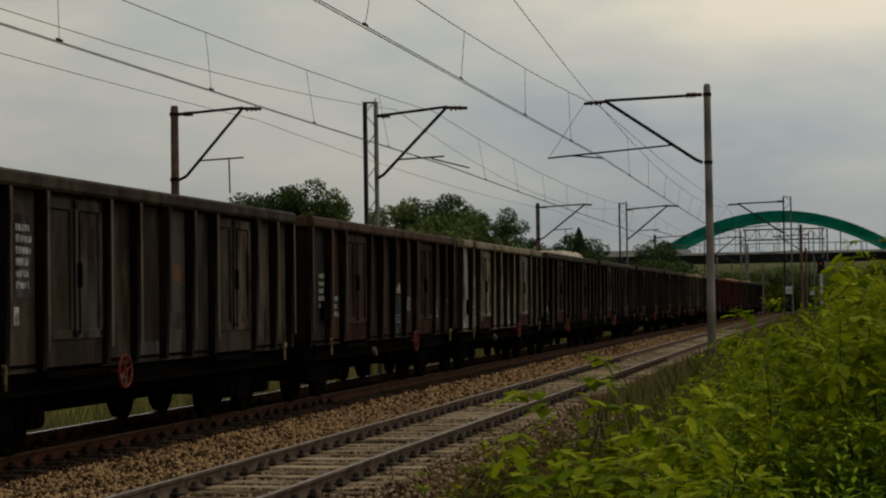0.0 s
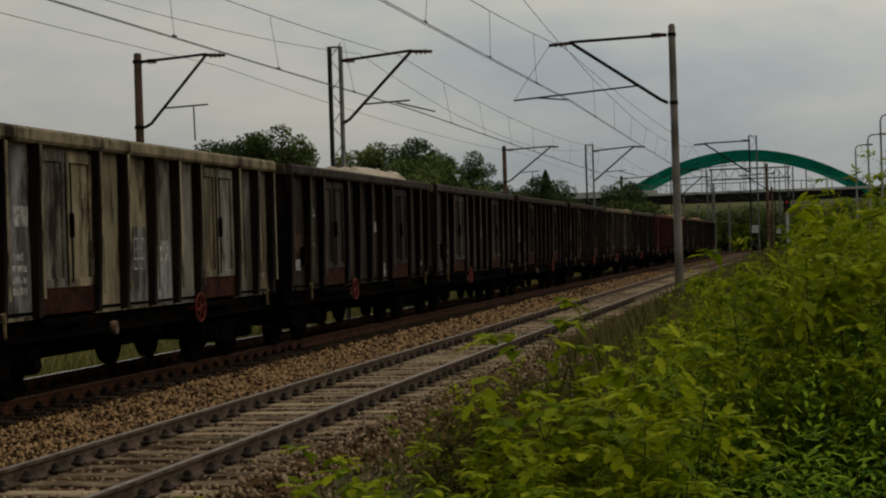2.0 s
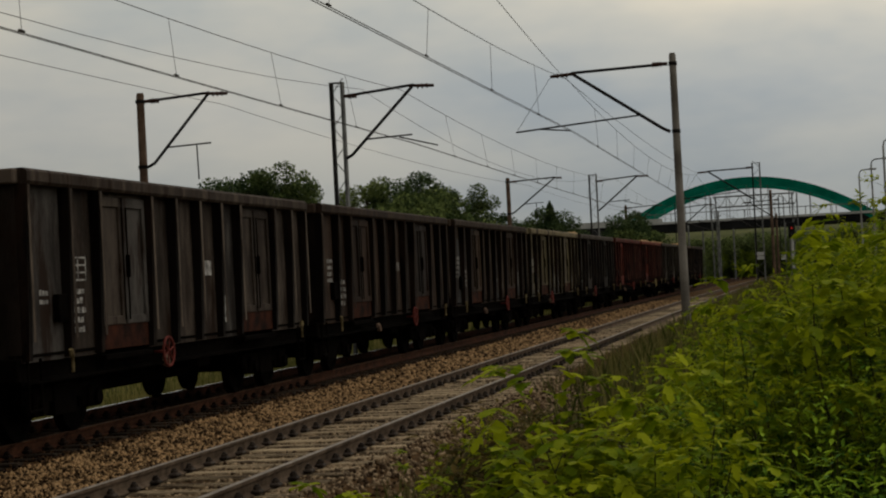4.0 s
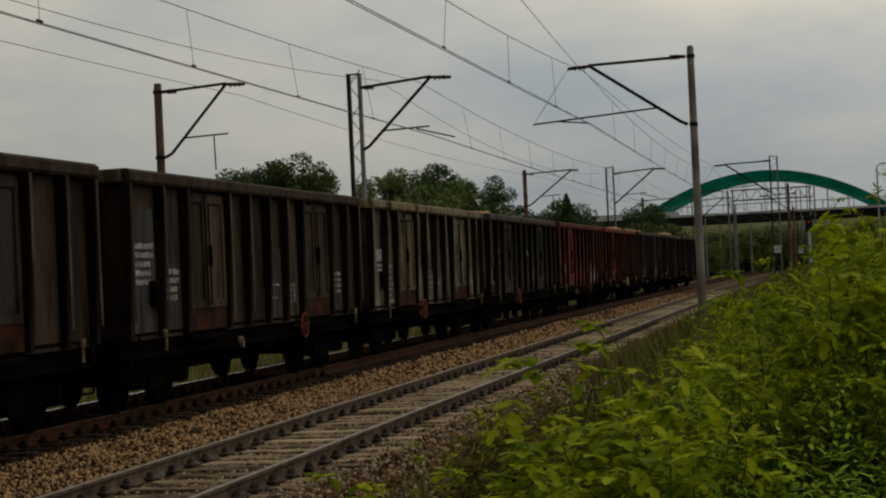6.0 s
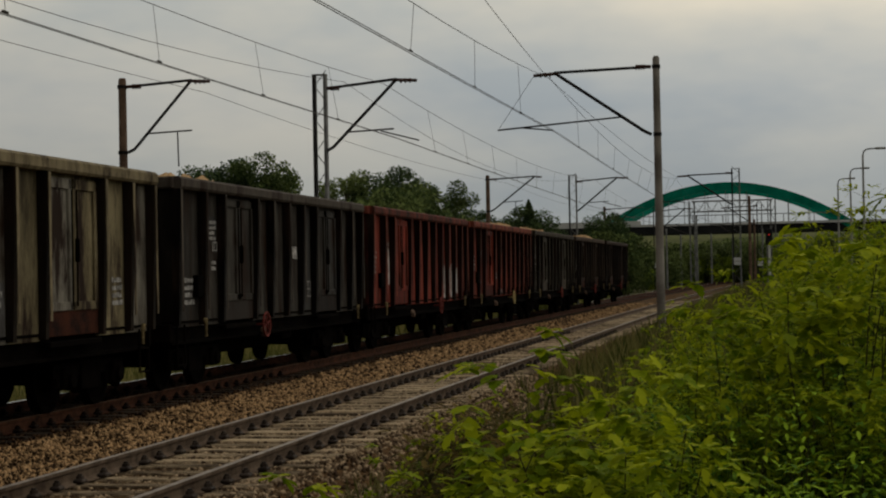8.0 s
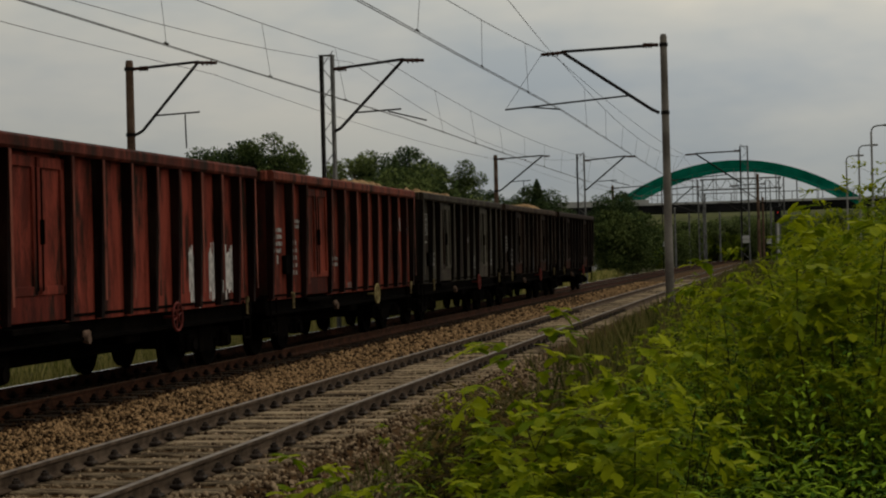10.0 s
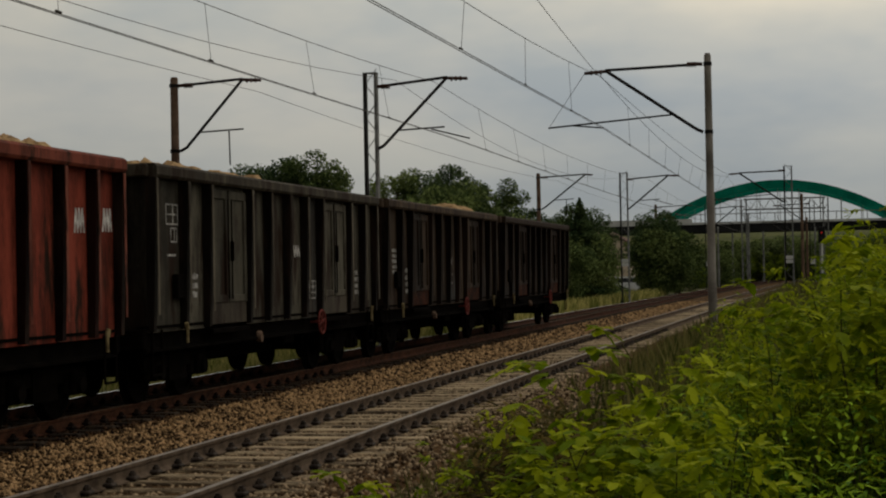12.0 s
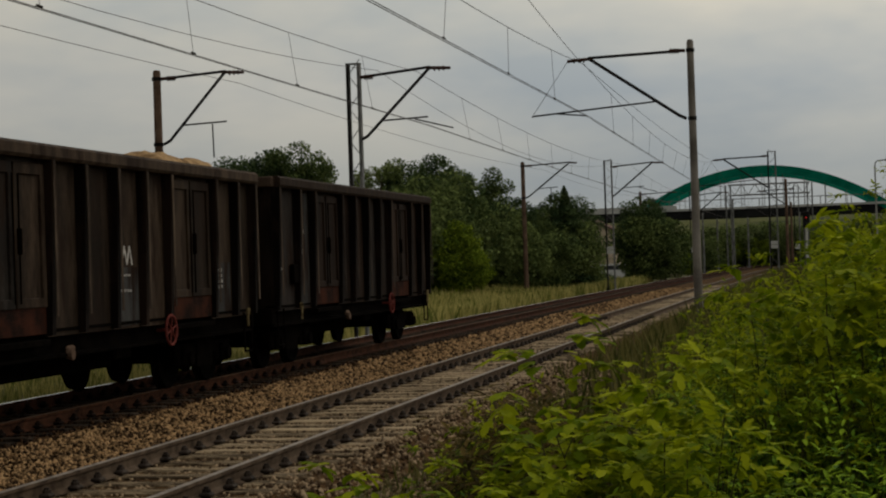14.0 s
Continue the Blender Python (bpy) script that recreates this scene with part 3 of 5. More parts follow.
def wagon_side(wagon, s, posts, doors):
    """Plates, doors and posts of one side; s is +1 for the side that faces the path."""
    for i, (a, b) in enumerate(zip(posts, posts[1:])):
        bm = bmesh.new()
        if i in doors:
            box(bm, s * (FACE - 0.05), s * FACE, a, b, 1.50, TOP - 0.18)
            panel = part("side_panel", bm, "paint", wagon)
            for k in range(2):
                y0 = a + 0.12 + k * 0.9
                y1 = y0 + 0.86
                bm = bmesh.new()
                box(bm, s * FACE, s * (FACE + 0.025), y0 + 0.1, y1 - 0.1, 1.55, TOP - 0.38)
                for lo, hi in ((y0, y0 + 0.11), (y1 - 0.11, y1)):
                    box(bm, s * FACE, s * (FACE + 0.06), lo, hi, 1.45, TOP - 0.26, 0.008)
                box(bm, s * FACE, s * (FACE + 0.06), y0, y1, TOP - 0.40, TOP - 0.255, 0.008)
                box(bm, s * FACE, s * (FACE + 0.06), y0, y1, 1.44, 1.56, 0.008)
                leaf = part("door_leaf", bm, "paint", wagon)
                bm = bmesh.new()
                yl = y1 - 0.06 if k == 0 else y0 + 0.06
                bar(bm, (s * (FACE + 0.085), yl, 1.5), (s * (FACE + 0.085), yl, TOP - 0.4), 0.012, 6)
                if k:
                    box(bm, s * (FACE + 0.06), s * (FACE + 0.12), yl - 0.02, yl + 0.02, 2.1, 2.42, 0.008)
                part("lock_bar", bm, "underframe", leaf, "dark upright door lock bar")
            bm = box(bmesh.new(), s * (FACE - 0.05), s * (FACE + 0.04), a + 0.08, b - 0.08, BOT + 0.04, 1.47, 0.01)
            part("flap", bm, "rust", wagon, "rusty red-brown lower door flap")
            bm = box(bmesh.new(), s * (FACE - 0.02), s * (FACE + 0.10), a + 0.1, b - 0.1, BOT - 0.10, BOT - 0.02, 0.01)
            part("door_step", bm, "underframe", wagon)
        else:
            box(bm, s * (FACE - 0.05), s * FACE, a, b, BOT, TOP - 0.18)
            part("side_panel", bm, "paint", wagon)
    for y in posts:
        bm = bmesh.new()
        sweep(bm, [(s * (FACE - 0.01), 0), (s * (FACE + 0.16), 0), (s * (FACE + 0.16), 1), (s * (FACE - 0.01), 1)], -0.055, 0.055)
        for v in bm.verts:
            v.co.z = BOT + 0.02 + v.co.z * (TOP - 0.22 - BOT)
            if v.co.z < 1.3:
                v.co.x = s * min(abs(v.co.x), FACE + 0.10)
        # post body is coloured dark to stand for its shaded flanks
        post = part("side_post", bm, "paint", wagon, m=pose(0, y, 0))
        # strip on the outer face, coloured paler as the post's lit edge
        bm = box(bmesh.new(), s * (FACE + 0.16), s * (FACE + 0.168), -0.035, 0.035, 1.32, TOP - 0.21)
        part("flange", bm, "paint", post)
    bm = bmesh.new()
    sweep(bm, [(s * (FACE - 0.08), TOP - 0.2), (s * (FACE + 0.15), TOP - 0.2), (s * (FACE + 0.18), TOP - 0.16), (s * (FACE + 0.18), TOP - 0.04),
               (s * (FACE + 0.13), TOP), (s * (FACE - 0.08), TOP)], 0.0, LEN)
    part("top_rim", bm, "paint", wagon)
    bm = sweep(bmesh.new(), [(s * 1.18, 0.78), (s * 1.34, 0.78), (s * 1.34, 0.82), (s * 1.24, 0.84), (s * 1.24, 1.10), (s * 1.38, 1.12), (s * 1.38, 1.16), (s * 1.18, 1.16)], 0.0, LEN)
    part("sole_bar", bm, "underframe", wagon)


def wagon_end(wagon, y, d):
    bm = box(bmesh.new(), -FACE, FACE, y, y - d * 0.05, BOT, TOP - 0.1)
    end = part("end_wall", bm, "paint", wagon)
    for x in (-0.95, -0.32, 0.32, 0.95):
        part("end_rib", box(bmesh.new(), x - 0.06, x + 0.06, y, y + d * 0.12, BOT, TOP - 0.2, 0.01), "paint", end)
    part("end_rim", box(bmesh.new(), -FACE - 0.06, FACE + 0.06, y - d * 0.04, y + d * 0.13, TOP - 0.2, TOP - 0.01, 0.02), "paint", wagon)
    part("headstock", box(bmesh.new(), -1.35, 1.35, y - d * 0.1, y + d * 0.10, 0.82, BOT + 0.06, 0.02), "underframe", wagon)
    for x in (-0.875, 0.875):
        bm = bar(bmesh.new(), (x, y + d * 0.1, 1.06), (x, y + d * 0.42, 1.06), 0.11, 12)
        bar(bm, (x, y + d * 0.40, 1.06), (x, y + d * 0.57, 1.06), 0.075, 12)
        bar(bm, (x, y + d * 0.57, 1.06), (x, y + d * 0.62, 1.06), 0.235, 16)
        part("buffer", bm, "underframe", wagon)
    bm = box(bmesh.new(), -0.05, 0.05, y + d * 0.1, y + d * 0.5, 0.95, 1.1, 0.02)
    bar(bm, (0, y + d * 0.45, 1.0), (0, y + d * 0.62, 0.62), 0.035, 6)
    part("coupling_hook", bm, "underframe", wagon)
    bm = bmesh.new()
    for z in (0.45, 0.8):
        bar(bm, (1.38, y - d * 0.12, z), (1.38, y - d * 0.5, z), 0.018, 6)
    for q in (0.12, 0.5):
        bar(bm, (1.38, y - d * q, 0.45), (1.38, y - d * q, 1.1), 0.018, 6)
    part("foot_step", bm, "underframe", wagon)
    q = 1.15 if d < 0 else 0.75
    bm = bar(bmesh.new(), (1.53, y - d * q, 0.88), (1.53, y - d * q, 1.12), 0.022, 6)
    bar(bm, (1.53, y - d * q, 1.08), (1.53, y - d * (q - 0.04), 1.18), 0.034, 6)
    part("tow_hook", bm, "hook_yellow", wagon, "worn yellow lever hook")
    bm = bar(bmesh.new(), (1.0, y + d * 0.18, 1.5), (1.0, y + d * 0.18, 2.7), 0.016, 6)
    for z in (1.5, 2.1, 2.7):
        bar(bm, (1.0, y + d * 0.05, z), (1.0, y + d * 0.18, z), 0.014, 6)
    part("grab_rail", bm, "underframe", wagon)


def wheelset_mesh():
    bm = bmesh.new()
    for s in (-1, 1):
        seg = 24
        rows = []
        path = [(s * (HALF + 0.02 + dx), r) for dx, r in ((0.07, 0.02), (0.07, 0.12), (0.02, 0.16), (0.02, 0.36), (0.055, 0.39), (0.055, 0.455), (-0.045, 0.465), (-0.055, 0.495), (-0.075, 0.495), (-0.08, 0.39), (-0.04, 0.36), (-0.04, 0.16), (-0.09, 0.12), (-0.09, 0.02))]
        for x, r in path:
            rows.append([bm.verts.new((x, r * math.cos(2 * math.pi * i / seg), r * math.sin(2 * math.pi * i / seg))) for i in range(seg)])
        for a, b in zip(rows, rows[1:]):
            for i in range(seg):
                bm.faces.new((a[i], a[(i + 1) % seg], b[(i + 1) % seg], b[i]))
    bar(bm, (-0.98, 0, 0), (0.98, 0, 0), 0.075, 12)
    return bm


def build_wagon(posts, doors):
    wagon = thing("freight_wagon", "open steel goods wagon", "wagon", "wagons of the goods train")
    wagon_side(wagon, 1, posts, doors)
    wagon_side(wagon, -1, posts, doors)
    wagon_end(wagon, 0.0, -1)
    wagon_end(wagon, LEN, 1)
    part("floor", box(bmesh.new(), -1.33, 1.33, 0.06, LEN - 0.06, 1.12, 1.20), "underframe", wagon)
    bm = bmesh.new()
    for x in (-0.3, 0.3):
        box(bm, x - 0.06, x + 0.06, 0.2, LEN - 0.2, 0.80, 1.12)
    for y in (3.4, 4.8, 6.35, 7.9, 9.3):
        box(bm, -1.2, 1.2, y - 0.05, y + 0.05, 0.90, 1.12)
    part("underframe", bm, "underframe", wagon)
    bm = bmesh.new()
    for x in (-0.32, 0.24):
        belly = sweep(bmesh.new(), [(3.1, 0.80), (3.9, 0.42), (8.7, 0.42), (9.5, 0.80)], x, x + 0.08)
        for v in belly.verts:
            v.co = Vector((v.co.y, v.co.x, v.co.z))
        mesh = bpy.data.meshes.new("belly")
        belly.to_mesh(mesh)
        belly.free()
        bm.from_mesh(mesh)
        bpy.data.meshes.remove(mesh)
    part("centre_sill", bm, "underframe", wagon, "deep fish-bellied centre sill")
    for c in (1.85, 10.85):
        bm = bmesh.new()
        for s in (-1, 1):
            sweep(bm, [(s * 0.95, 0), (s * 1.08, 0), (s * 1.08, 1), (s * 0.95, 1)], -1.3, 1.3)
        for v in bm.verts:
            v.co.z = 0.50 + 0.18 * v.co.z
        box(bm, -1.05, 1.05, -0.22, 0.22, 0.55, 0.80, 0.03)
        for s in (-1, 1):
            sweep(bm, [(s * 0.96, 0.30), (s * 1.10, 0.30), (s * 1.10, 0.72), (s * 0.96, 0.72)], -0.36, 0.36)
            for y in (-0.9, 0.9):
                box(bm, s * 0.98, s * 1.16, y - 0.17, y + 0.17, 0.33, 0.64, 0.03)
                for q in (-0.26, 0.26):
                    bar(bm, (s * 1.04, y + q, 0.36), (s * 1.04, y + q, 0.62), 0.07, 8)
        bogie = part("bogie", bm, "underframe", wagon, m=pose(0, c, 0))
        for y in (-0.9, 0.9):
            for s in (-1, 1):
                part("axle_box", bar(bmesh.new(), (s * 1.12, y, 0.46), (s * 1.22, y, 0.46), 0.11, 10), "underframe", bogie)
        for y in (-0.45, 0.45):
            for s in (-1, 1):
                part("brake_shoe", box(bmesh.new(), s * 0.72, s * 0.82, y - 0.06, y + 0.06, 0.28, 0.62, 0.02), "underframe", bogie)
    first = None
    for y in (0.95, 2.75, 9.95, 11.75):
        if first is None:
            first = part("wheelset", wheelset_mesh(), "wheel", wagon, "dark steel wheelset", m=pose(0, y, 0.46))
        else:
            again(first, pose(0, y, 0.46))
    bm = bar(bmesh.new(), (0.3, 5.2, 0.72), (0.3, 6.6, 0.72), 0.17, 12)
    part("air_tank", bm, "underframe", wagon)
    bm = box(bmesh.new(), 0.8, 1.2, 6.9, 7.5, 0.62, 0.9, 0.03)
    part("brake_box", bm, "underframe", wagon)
    bm = bmesh.new()
    box(bm, 1.30, 1.36, 4.95, 5.2, 0.74, 0.92, 0.03)
    bar(bm, (1.36, 5.0, 0.8), (1.41, 5.0, 0.8), 0.07, 10)
    part("brake_lever_plate", bm, "brown_concrete", wagon, "pale brake change-over plate")
    bm = ring(bmesh.new(), (1.47, 8.4, 0.97), 0.22, 0.02)
    for a in (0.3, 1.35, 2.4):
        bar(bm, (1.47, 8.4 - 0.22 * math.cos(a), 0.97 - 0.22 * math.sin(a)), (1.47, 8.4 + 0.22 * math.cos(a), 0.97 + 0.22 * math.sin(a)), 0.013, 5)
    bar(bm, (1.2, 8.4, 0.97), (1.50, 8.4, 0.97), 0.025, 6)
    part("hand_wheel", bm, "red_paint", wagon, "painted brake hand wheel")
    bm = box(bmesh.new(), FACE + 0.01, FACE + 0.10, 0.98, 1.28, 1.54, 1.90, 0.01)
    part("card_holder", bm, "underframe", wagon, "dark card holder box")
    return wagon


MARKS = {i: [] for i in range(14)}     # what is painted on each wagon: kind, along from and to, up from and to, rows
MARKS[0] = [("patch", 1.42, 2.28, 1.10, 3.25, 0), ("text", 1.50, 1.95, 2.10, 2.72, 5), ("text", 0.45, 0.62, 1.80, 1.88, 1), ("block", 6.70, 6.98, 1.96, 2.26, 0)]
MARKS[1] = [("text", 0.88, 1.26, 1.85, 2.45, 5), ("text", 1.95, 2.26, 1.40, 2.02, 4), ("patch", 6.53, 7.42, 1.10, 1.92, 0), ("emblem", 6.62, 7.23, 1.95, 2.22, 0),
            ("text", 6.62, 7.20, 1.79, 1.84, 1), ("text", 6.60, 7.22, 1.57, 1.63, 1), ("patch", 10.6, 11.46, 1.12, 1.96, 0), ("text", 10.72, 11.08, 1.54, 1.90, 4)]
MARKS[2] = [("grid", 0.78, 1.24, 2.64, 2.93, 2), ("grid", 0.96, 1.20, 2.38, 2.58, 1), ("text", 0.80, 1.22, 2.16, 2.22, 1), ("text", 1.72, 2.12, 1.54, 1.96, 3), ("emblem", 6.92, 7.40, 2.18, 2.40, 0),
            ("grid", 7.96, 8.36, 1.42, 1.74, 3), ("text", 11.06, 11.42, 1.45, 1.97, 4)]
MARKS[3] = [("text", 0.51, 1.02, 1.95, 2.48, 4), ("block", 0.62, 0.75, 1.74, 1.90, 0), ("text", 1.80, 2.26, 2.43, 2.64, 2), ("text", 1.76, 2.06, 1.52, 2.24, 5), ("text", 4.80, 5.28, 1.65, 1.90, 2),
            ("emblem", 11.20, 11.54, 2.45, 2.78, 0), ("emblem", 12.10, 12.44, 2.48, 2.80, 0), ("grid", 6.10, 6.36, 1.14, 1.27, 1)]
MARKS[4] = [("text", 0.46, 0.84, 1.89, 2.48, 5), ("text", 1.70, 2.26, 2.45, 2.70, 2), ("smear", 2.02, 2.24, 1.35, 2.50, 0), ("smear", 9.30, 9.54, 1.10, 2.10, 0), ("smear", 9.66, 9.96, 1.05, 2.05, 0),
            ("smear", 10.30, 10.58, 1.05, 2.15, 0), ("smear", 10.72, 11.06, 1.20, 1.55, 0), ("smear", 11.16, 11.58, 1.10, 2.15, 0), ("smear", 5.46, 5.66, 1.15, 2.2, 0), ("smear", 6.56, 6.76, 1.15, 2.0, 0),
            ("smear", 7.62, 7.78, 1.15, 2.3, 0)]
MARKS[5] = [("text", 0.50, 1.05, 1.42, 1.90, 4), ("patch", 1.86, 2.28, 2.68, 2.90, 0), ("text", 1.86, 2.28, 2.50, 2.86, 4), ("grid", 2.06, 2.28, 2.32, 2.46, 1), ("text", 1.96, 2.20, 1.98, 2.18, 2),
            ("emblem", 7.00, 7.40, 2.20, 2.45, 0), ("grid", 8.10, 8.40, 1.44, 1.74, 2)]
MARKS[6] = [("block", 0.80, 1.26, 2.15, 2.40, 0), ("text", 0.82, 1.26, 1.92, 2.12, 2), ("text", 1.78, 2.18, 1.20, 2.10, 7), ("grid", 5.78, 6.36, 1.46, 1.86, 3), ("patch", 6.53, 7.42, 1.10, 1.84, 0),
            ("patch", 5.43, 6.38, 1.08, 1.30, 0), ("text", 6.86, 7.40, 1.52, 1.78, 2), ("text", 11.04, 11.46, 1.48, 1.92, 4)]
MARKS[7] = [("patch", 0.40, 1.26, 1.10, 2.95, 0), ("text", 0.50, 1.20, 1.85, 2.50, 5), ("text", 1.70, 2.22, 1.60, 2.12, 4), ("patch", 6.60, 7.40, 1.08, 2.40, 0), ("text", 6.78, 7.26, 1.73, 1.79, 1), ("text", 6.76, 7.20, 1.50, 1.56, 1), ("grid", 7.84, 8.18, 1.42, 1.74, 3), ("patch", 10.8, 11.46, 1.20, 2.08, 0),
            ("text", 10.96, 11.44, 1.52, 1.98, 4)]
MARKS[8] = [("text", 0.80, 1.24, 1.90, 2.42, 4), ("text", 1.80, 2.20, 1.40, 2.0, 4), ("block", 7.0, 7.3, 2.1, 2.3, 0)]
MARKS[9] = [("grid", 1.62, 2.10, 2.08, 2.38, 3), ("text", 1.66, 2.04, 1.38, 2.02, 5), ("block", 6.80, 7.28, 2.10, 2.34, 0), ("text", 0.58, 0.86, 1.78, 2.0, 2), ("smear", 7.86, 8.02, 1.3, 1.8, 0)]
MARKS[10] = [("block", 0.65, 1.02, 1.45, 1.66, 0), ("text", 1.58, 2.20, 2.50, 2.70, 2), ("text", 1.64, 2.0, 1.92, 2.15, 2), ("block", 6.88, 7.36, 2.21, 2.43, 0), ("rusty", 0.60, 1.10, 1.80, 2.15, 0),
             ("text", 11.96, 12.28, 1.36, 1.54, 1), ("smear", 7.95, 8.2, 1.15, 1.5, 0)]
MARKS[11] = [("patch", 0.12, 1.26, 1.10, 3.25, 0), ("text", 0.62, 1.12, 1.55, 1.90, 3), ("patch", 1.42, 2.28, 1.10, 3.25, 0), ("block", 1.84, 2.26, 2.24, 2.50, 0), ("text", 1.76, 2.20, 1.38, 1.96, 4),
             ("patch", 5.43, 6.38, 1.10, 2.25, 0), ("grid", 5.85, 6.26, 1.64, 2.08, 3), ("patch", 6.53, 7.42, 1.10, 2.05, 0), ("block", 6.92, 7.38, 1.70, 1.96, 0), ("text", 11.9, 12.24, 1.38, 1.52, 1)]
MARKS[12] = [("text", 0.90, 1.26, 1.77, 2.48, 5), ("text", 1.85, 2.26, 1.60, 2.06, 3), ("emblem", 6.80, 7.38, 2.06, 2.30, 0), ("patch", 6.53, 7.42, 1.08, 2.00, 0), ("text", 6.86, 7.28, 1.40, 1.62, 3),
             ("block", 7.94, 8.26, 1.66, 1.98, 0), ("patch", 10.62, 11.48, 1.10, 2.0, 0), ("text", 10.92, 11.32, 1.48, 1.90, 4), ("smear", 12.24, 12.38, 1.80, 1.95, 0)]
MARKS[13] = [("patch", 1.70, 2.28, 1.98, 2.98, 0), ("text", 1.78, 2.24, 2.08, 2.92, 6), ("block", 1.70, 1.86, 1.64, 1.86, 0), ("rusty", 6.88, 7.40, 2.20, 2.46, 0), ("patch", 6.86, 7.40, 1.50, 1.76, 0),
             ("patch", 5.43, 6.36, 1.10, 1.34, 0)]


def markings(wagon, seed):
    """Painted panels, emblems drawn as slanted strokes, and lettering that cannot be read as rows of pale bars."""
    rng = random.Random(seed)
    r, g, b = COLOURS[seed][0]
    for kind, y0, y1, z0, z1, rows in MARKS[seed]:
        bm = bmesh.new()
        x0, x1 = FACE + 0.001, FACE + 0.0045
        if kind == "text":
            step = (z1 - z0) / rows
            for k in range(rows):
                y, end = y0, y0 + (y1 - y0) * rng.uniform(0.7, 1.0)
                while y < end:
                    w = min(rng.uniform(0.035, 0.11), y1 - y)
                    box(bm, x0 + 0.004, x1 + 0.003, y, y + w, z0 + k * step, z0 + (k + rng.uniform(0.5, 0.68)) * step)
                    y += w + 0.022
            tagged(part("marking", bm, "marking", wagon, "faded white lettering"), kind="stuff")
        elif kind == "grid":
            for k in range(rows + 1):
                z = z0 + (z1 - z0) * k / rows
                box(bm, x0, x1, y0, y1, z - 0.012, z + 0.012)
            for y in (y0, y0 + (y1 - y0) * rng.uniform(0.35, 0.6), y1):
                box(bm, x0, x1 + 0.002, y - 0.010, y + 0.010, z0, z1)
            tagged(part("data_panel", bm, "marking", wagon, "white ruled data panel"), kind="stuff")
        elif kind == "emblem":
            n, w = 7, 0.045
            line = [(y0 + (y1 - y0 - w) * k / (n - 1), z1 if k % 2 else z0) for k in range(n)]
            rows_of = [[bm.verts.new((x, y + dy, z)) for x, dy in ((x0, 0), (x0, w), (x1, w), (x1, 0))] for y, z in line]
            for p, q in zip(rows_of, rows_of[1:]):
                for k in range(4):
                    bm.faces.new((p[k], p[(k + 1) % 4], q[(k + 1) % 4], q[k]))
            part("emblem", bm, "white_paint", wagon, "white emblem of slanted strokes")
        elif kind in ("patch", "rusty"):
            box(bm, x0 - 0.002, x1 - 0.002, y0, y1, z0, z1)
            o = part("painted_panel", bm, "paint", wagon, "repainted grey panel" if kind == "patch" else "rusty brown patch")
            m = (r + g + b) / 3
            o.color = (m * 1.05 + 0.008, m * 1.05 + 0.008, m * 1.05 + 0.008, 1) if kind == "patch" else (0.11, 0.062, 0.036, 1)
        else:
            if kind == "smear":
                n = 5
                for k in range(n):
                    y = y0 + (y1 - y0) * k / n
                    box(bm, x0, x1, y, y + (y1 - y0) / n * rng.uniform(0.75, 0.98), z0 + rng.uniform(0, 0.25) * (z1 - z0), z1 - rng.uniform(0, 0.2) * (z1 - z0))
            else:
                box(bm, x0, x1, y0, y1, z0, z1)
            tagged(part("paint_mark", bm, "white_paint" if kind == "smear" and seed == 4 else "marking", wagon, "worn white paint mark"), kind="stuff")


COLOURS = [  # from the tail of the train to its front
    ((0.040, 0.026, 0.019), "dark brown open steel goods wagon at the tail of the train"),
    ((0.056, 0.039, 0.027), "grey-brown open steel goods wagon heaped with pale cargo"),
    ((0.094, 0.086, 0.066), "olive-grey open steel goods wagon"),
    ((0.175, 0.036, 0.022), "red-brown open steel goods wagon with white lettering"),
    ((0.190, 0.038, 0.025), "rusty red open steel goods wagon streaked with white"),
    ((0.046, 0.042, 0.036), "dark grey open steel goods wagon"),
    ((0.200, 0.168, 0.098), "worn khaki open steel goods wagon with rusty doors"),
    ((0.066, 0.046, 0.032), "grey-brown open steel goods wagon"),
    ((0.042, 0.028, 0.021), "dark brown open steel goods wagon"),
    ((0.085, 0.068, 0.056), "faded grey-brown open steel goods wagon"),
    ((0.040, 0.033, 0.027), "dark open steel goods wagon heaped with pale cargo"),
    ((0.250, 0.215, 0.138), "worn khaki open steel goods wagon with pale panels"),
    ((0.056, 0.031, 0.022), "dark brown open steel goods wagon"),
    ((0.066, 0.053, 0.040), "dark grey-brown open steel goods wagon"),
]
# material, height above the rim, and where the heap begins and ends along the wagon
CARGO = {10: ("cargo_pale", 0.24, 7.6, 12.2), 3: ("cargo", 0.13, 8.2, 11.8), 2: ("cargo", 0.10, 1.2, 6.6), 1: ("cargo", 0.17, 9.0, 12.3), 0: ("cargo", 0.06, 9.5, 12.0), 9: ("cargo", -0.04, 2.0, 8.0),
         12: ("cargo", -0.05, 3.0, 9.0), 6: ("cargo", 0.02, 9.6, 12.2), 5: ("cargo", 0.08, 0.6, 5.0), 13: ("cargo", -0.03, 3.0, 9.0)}


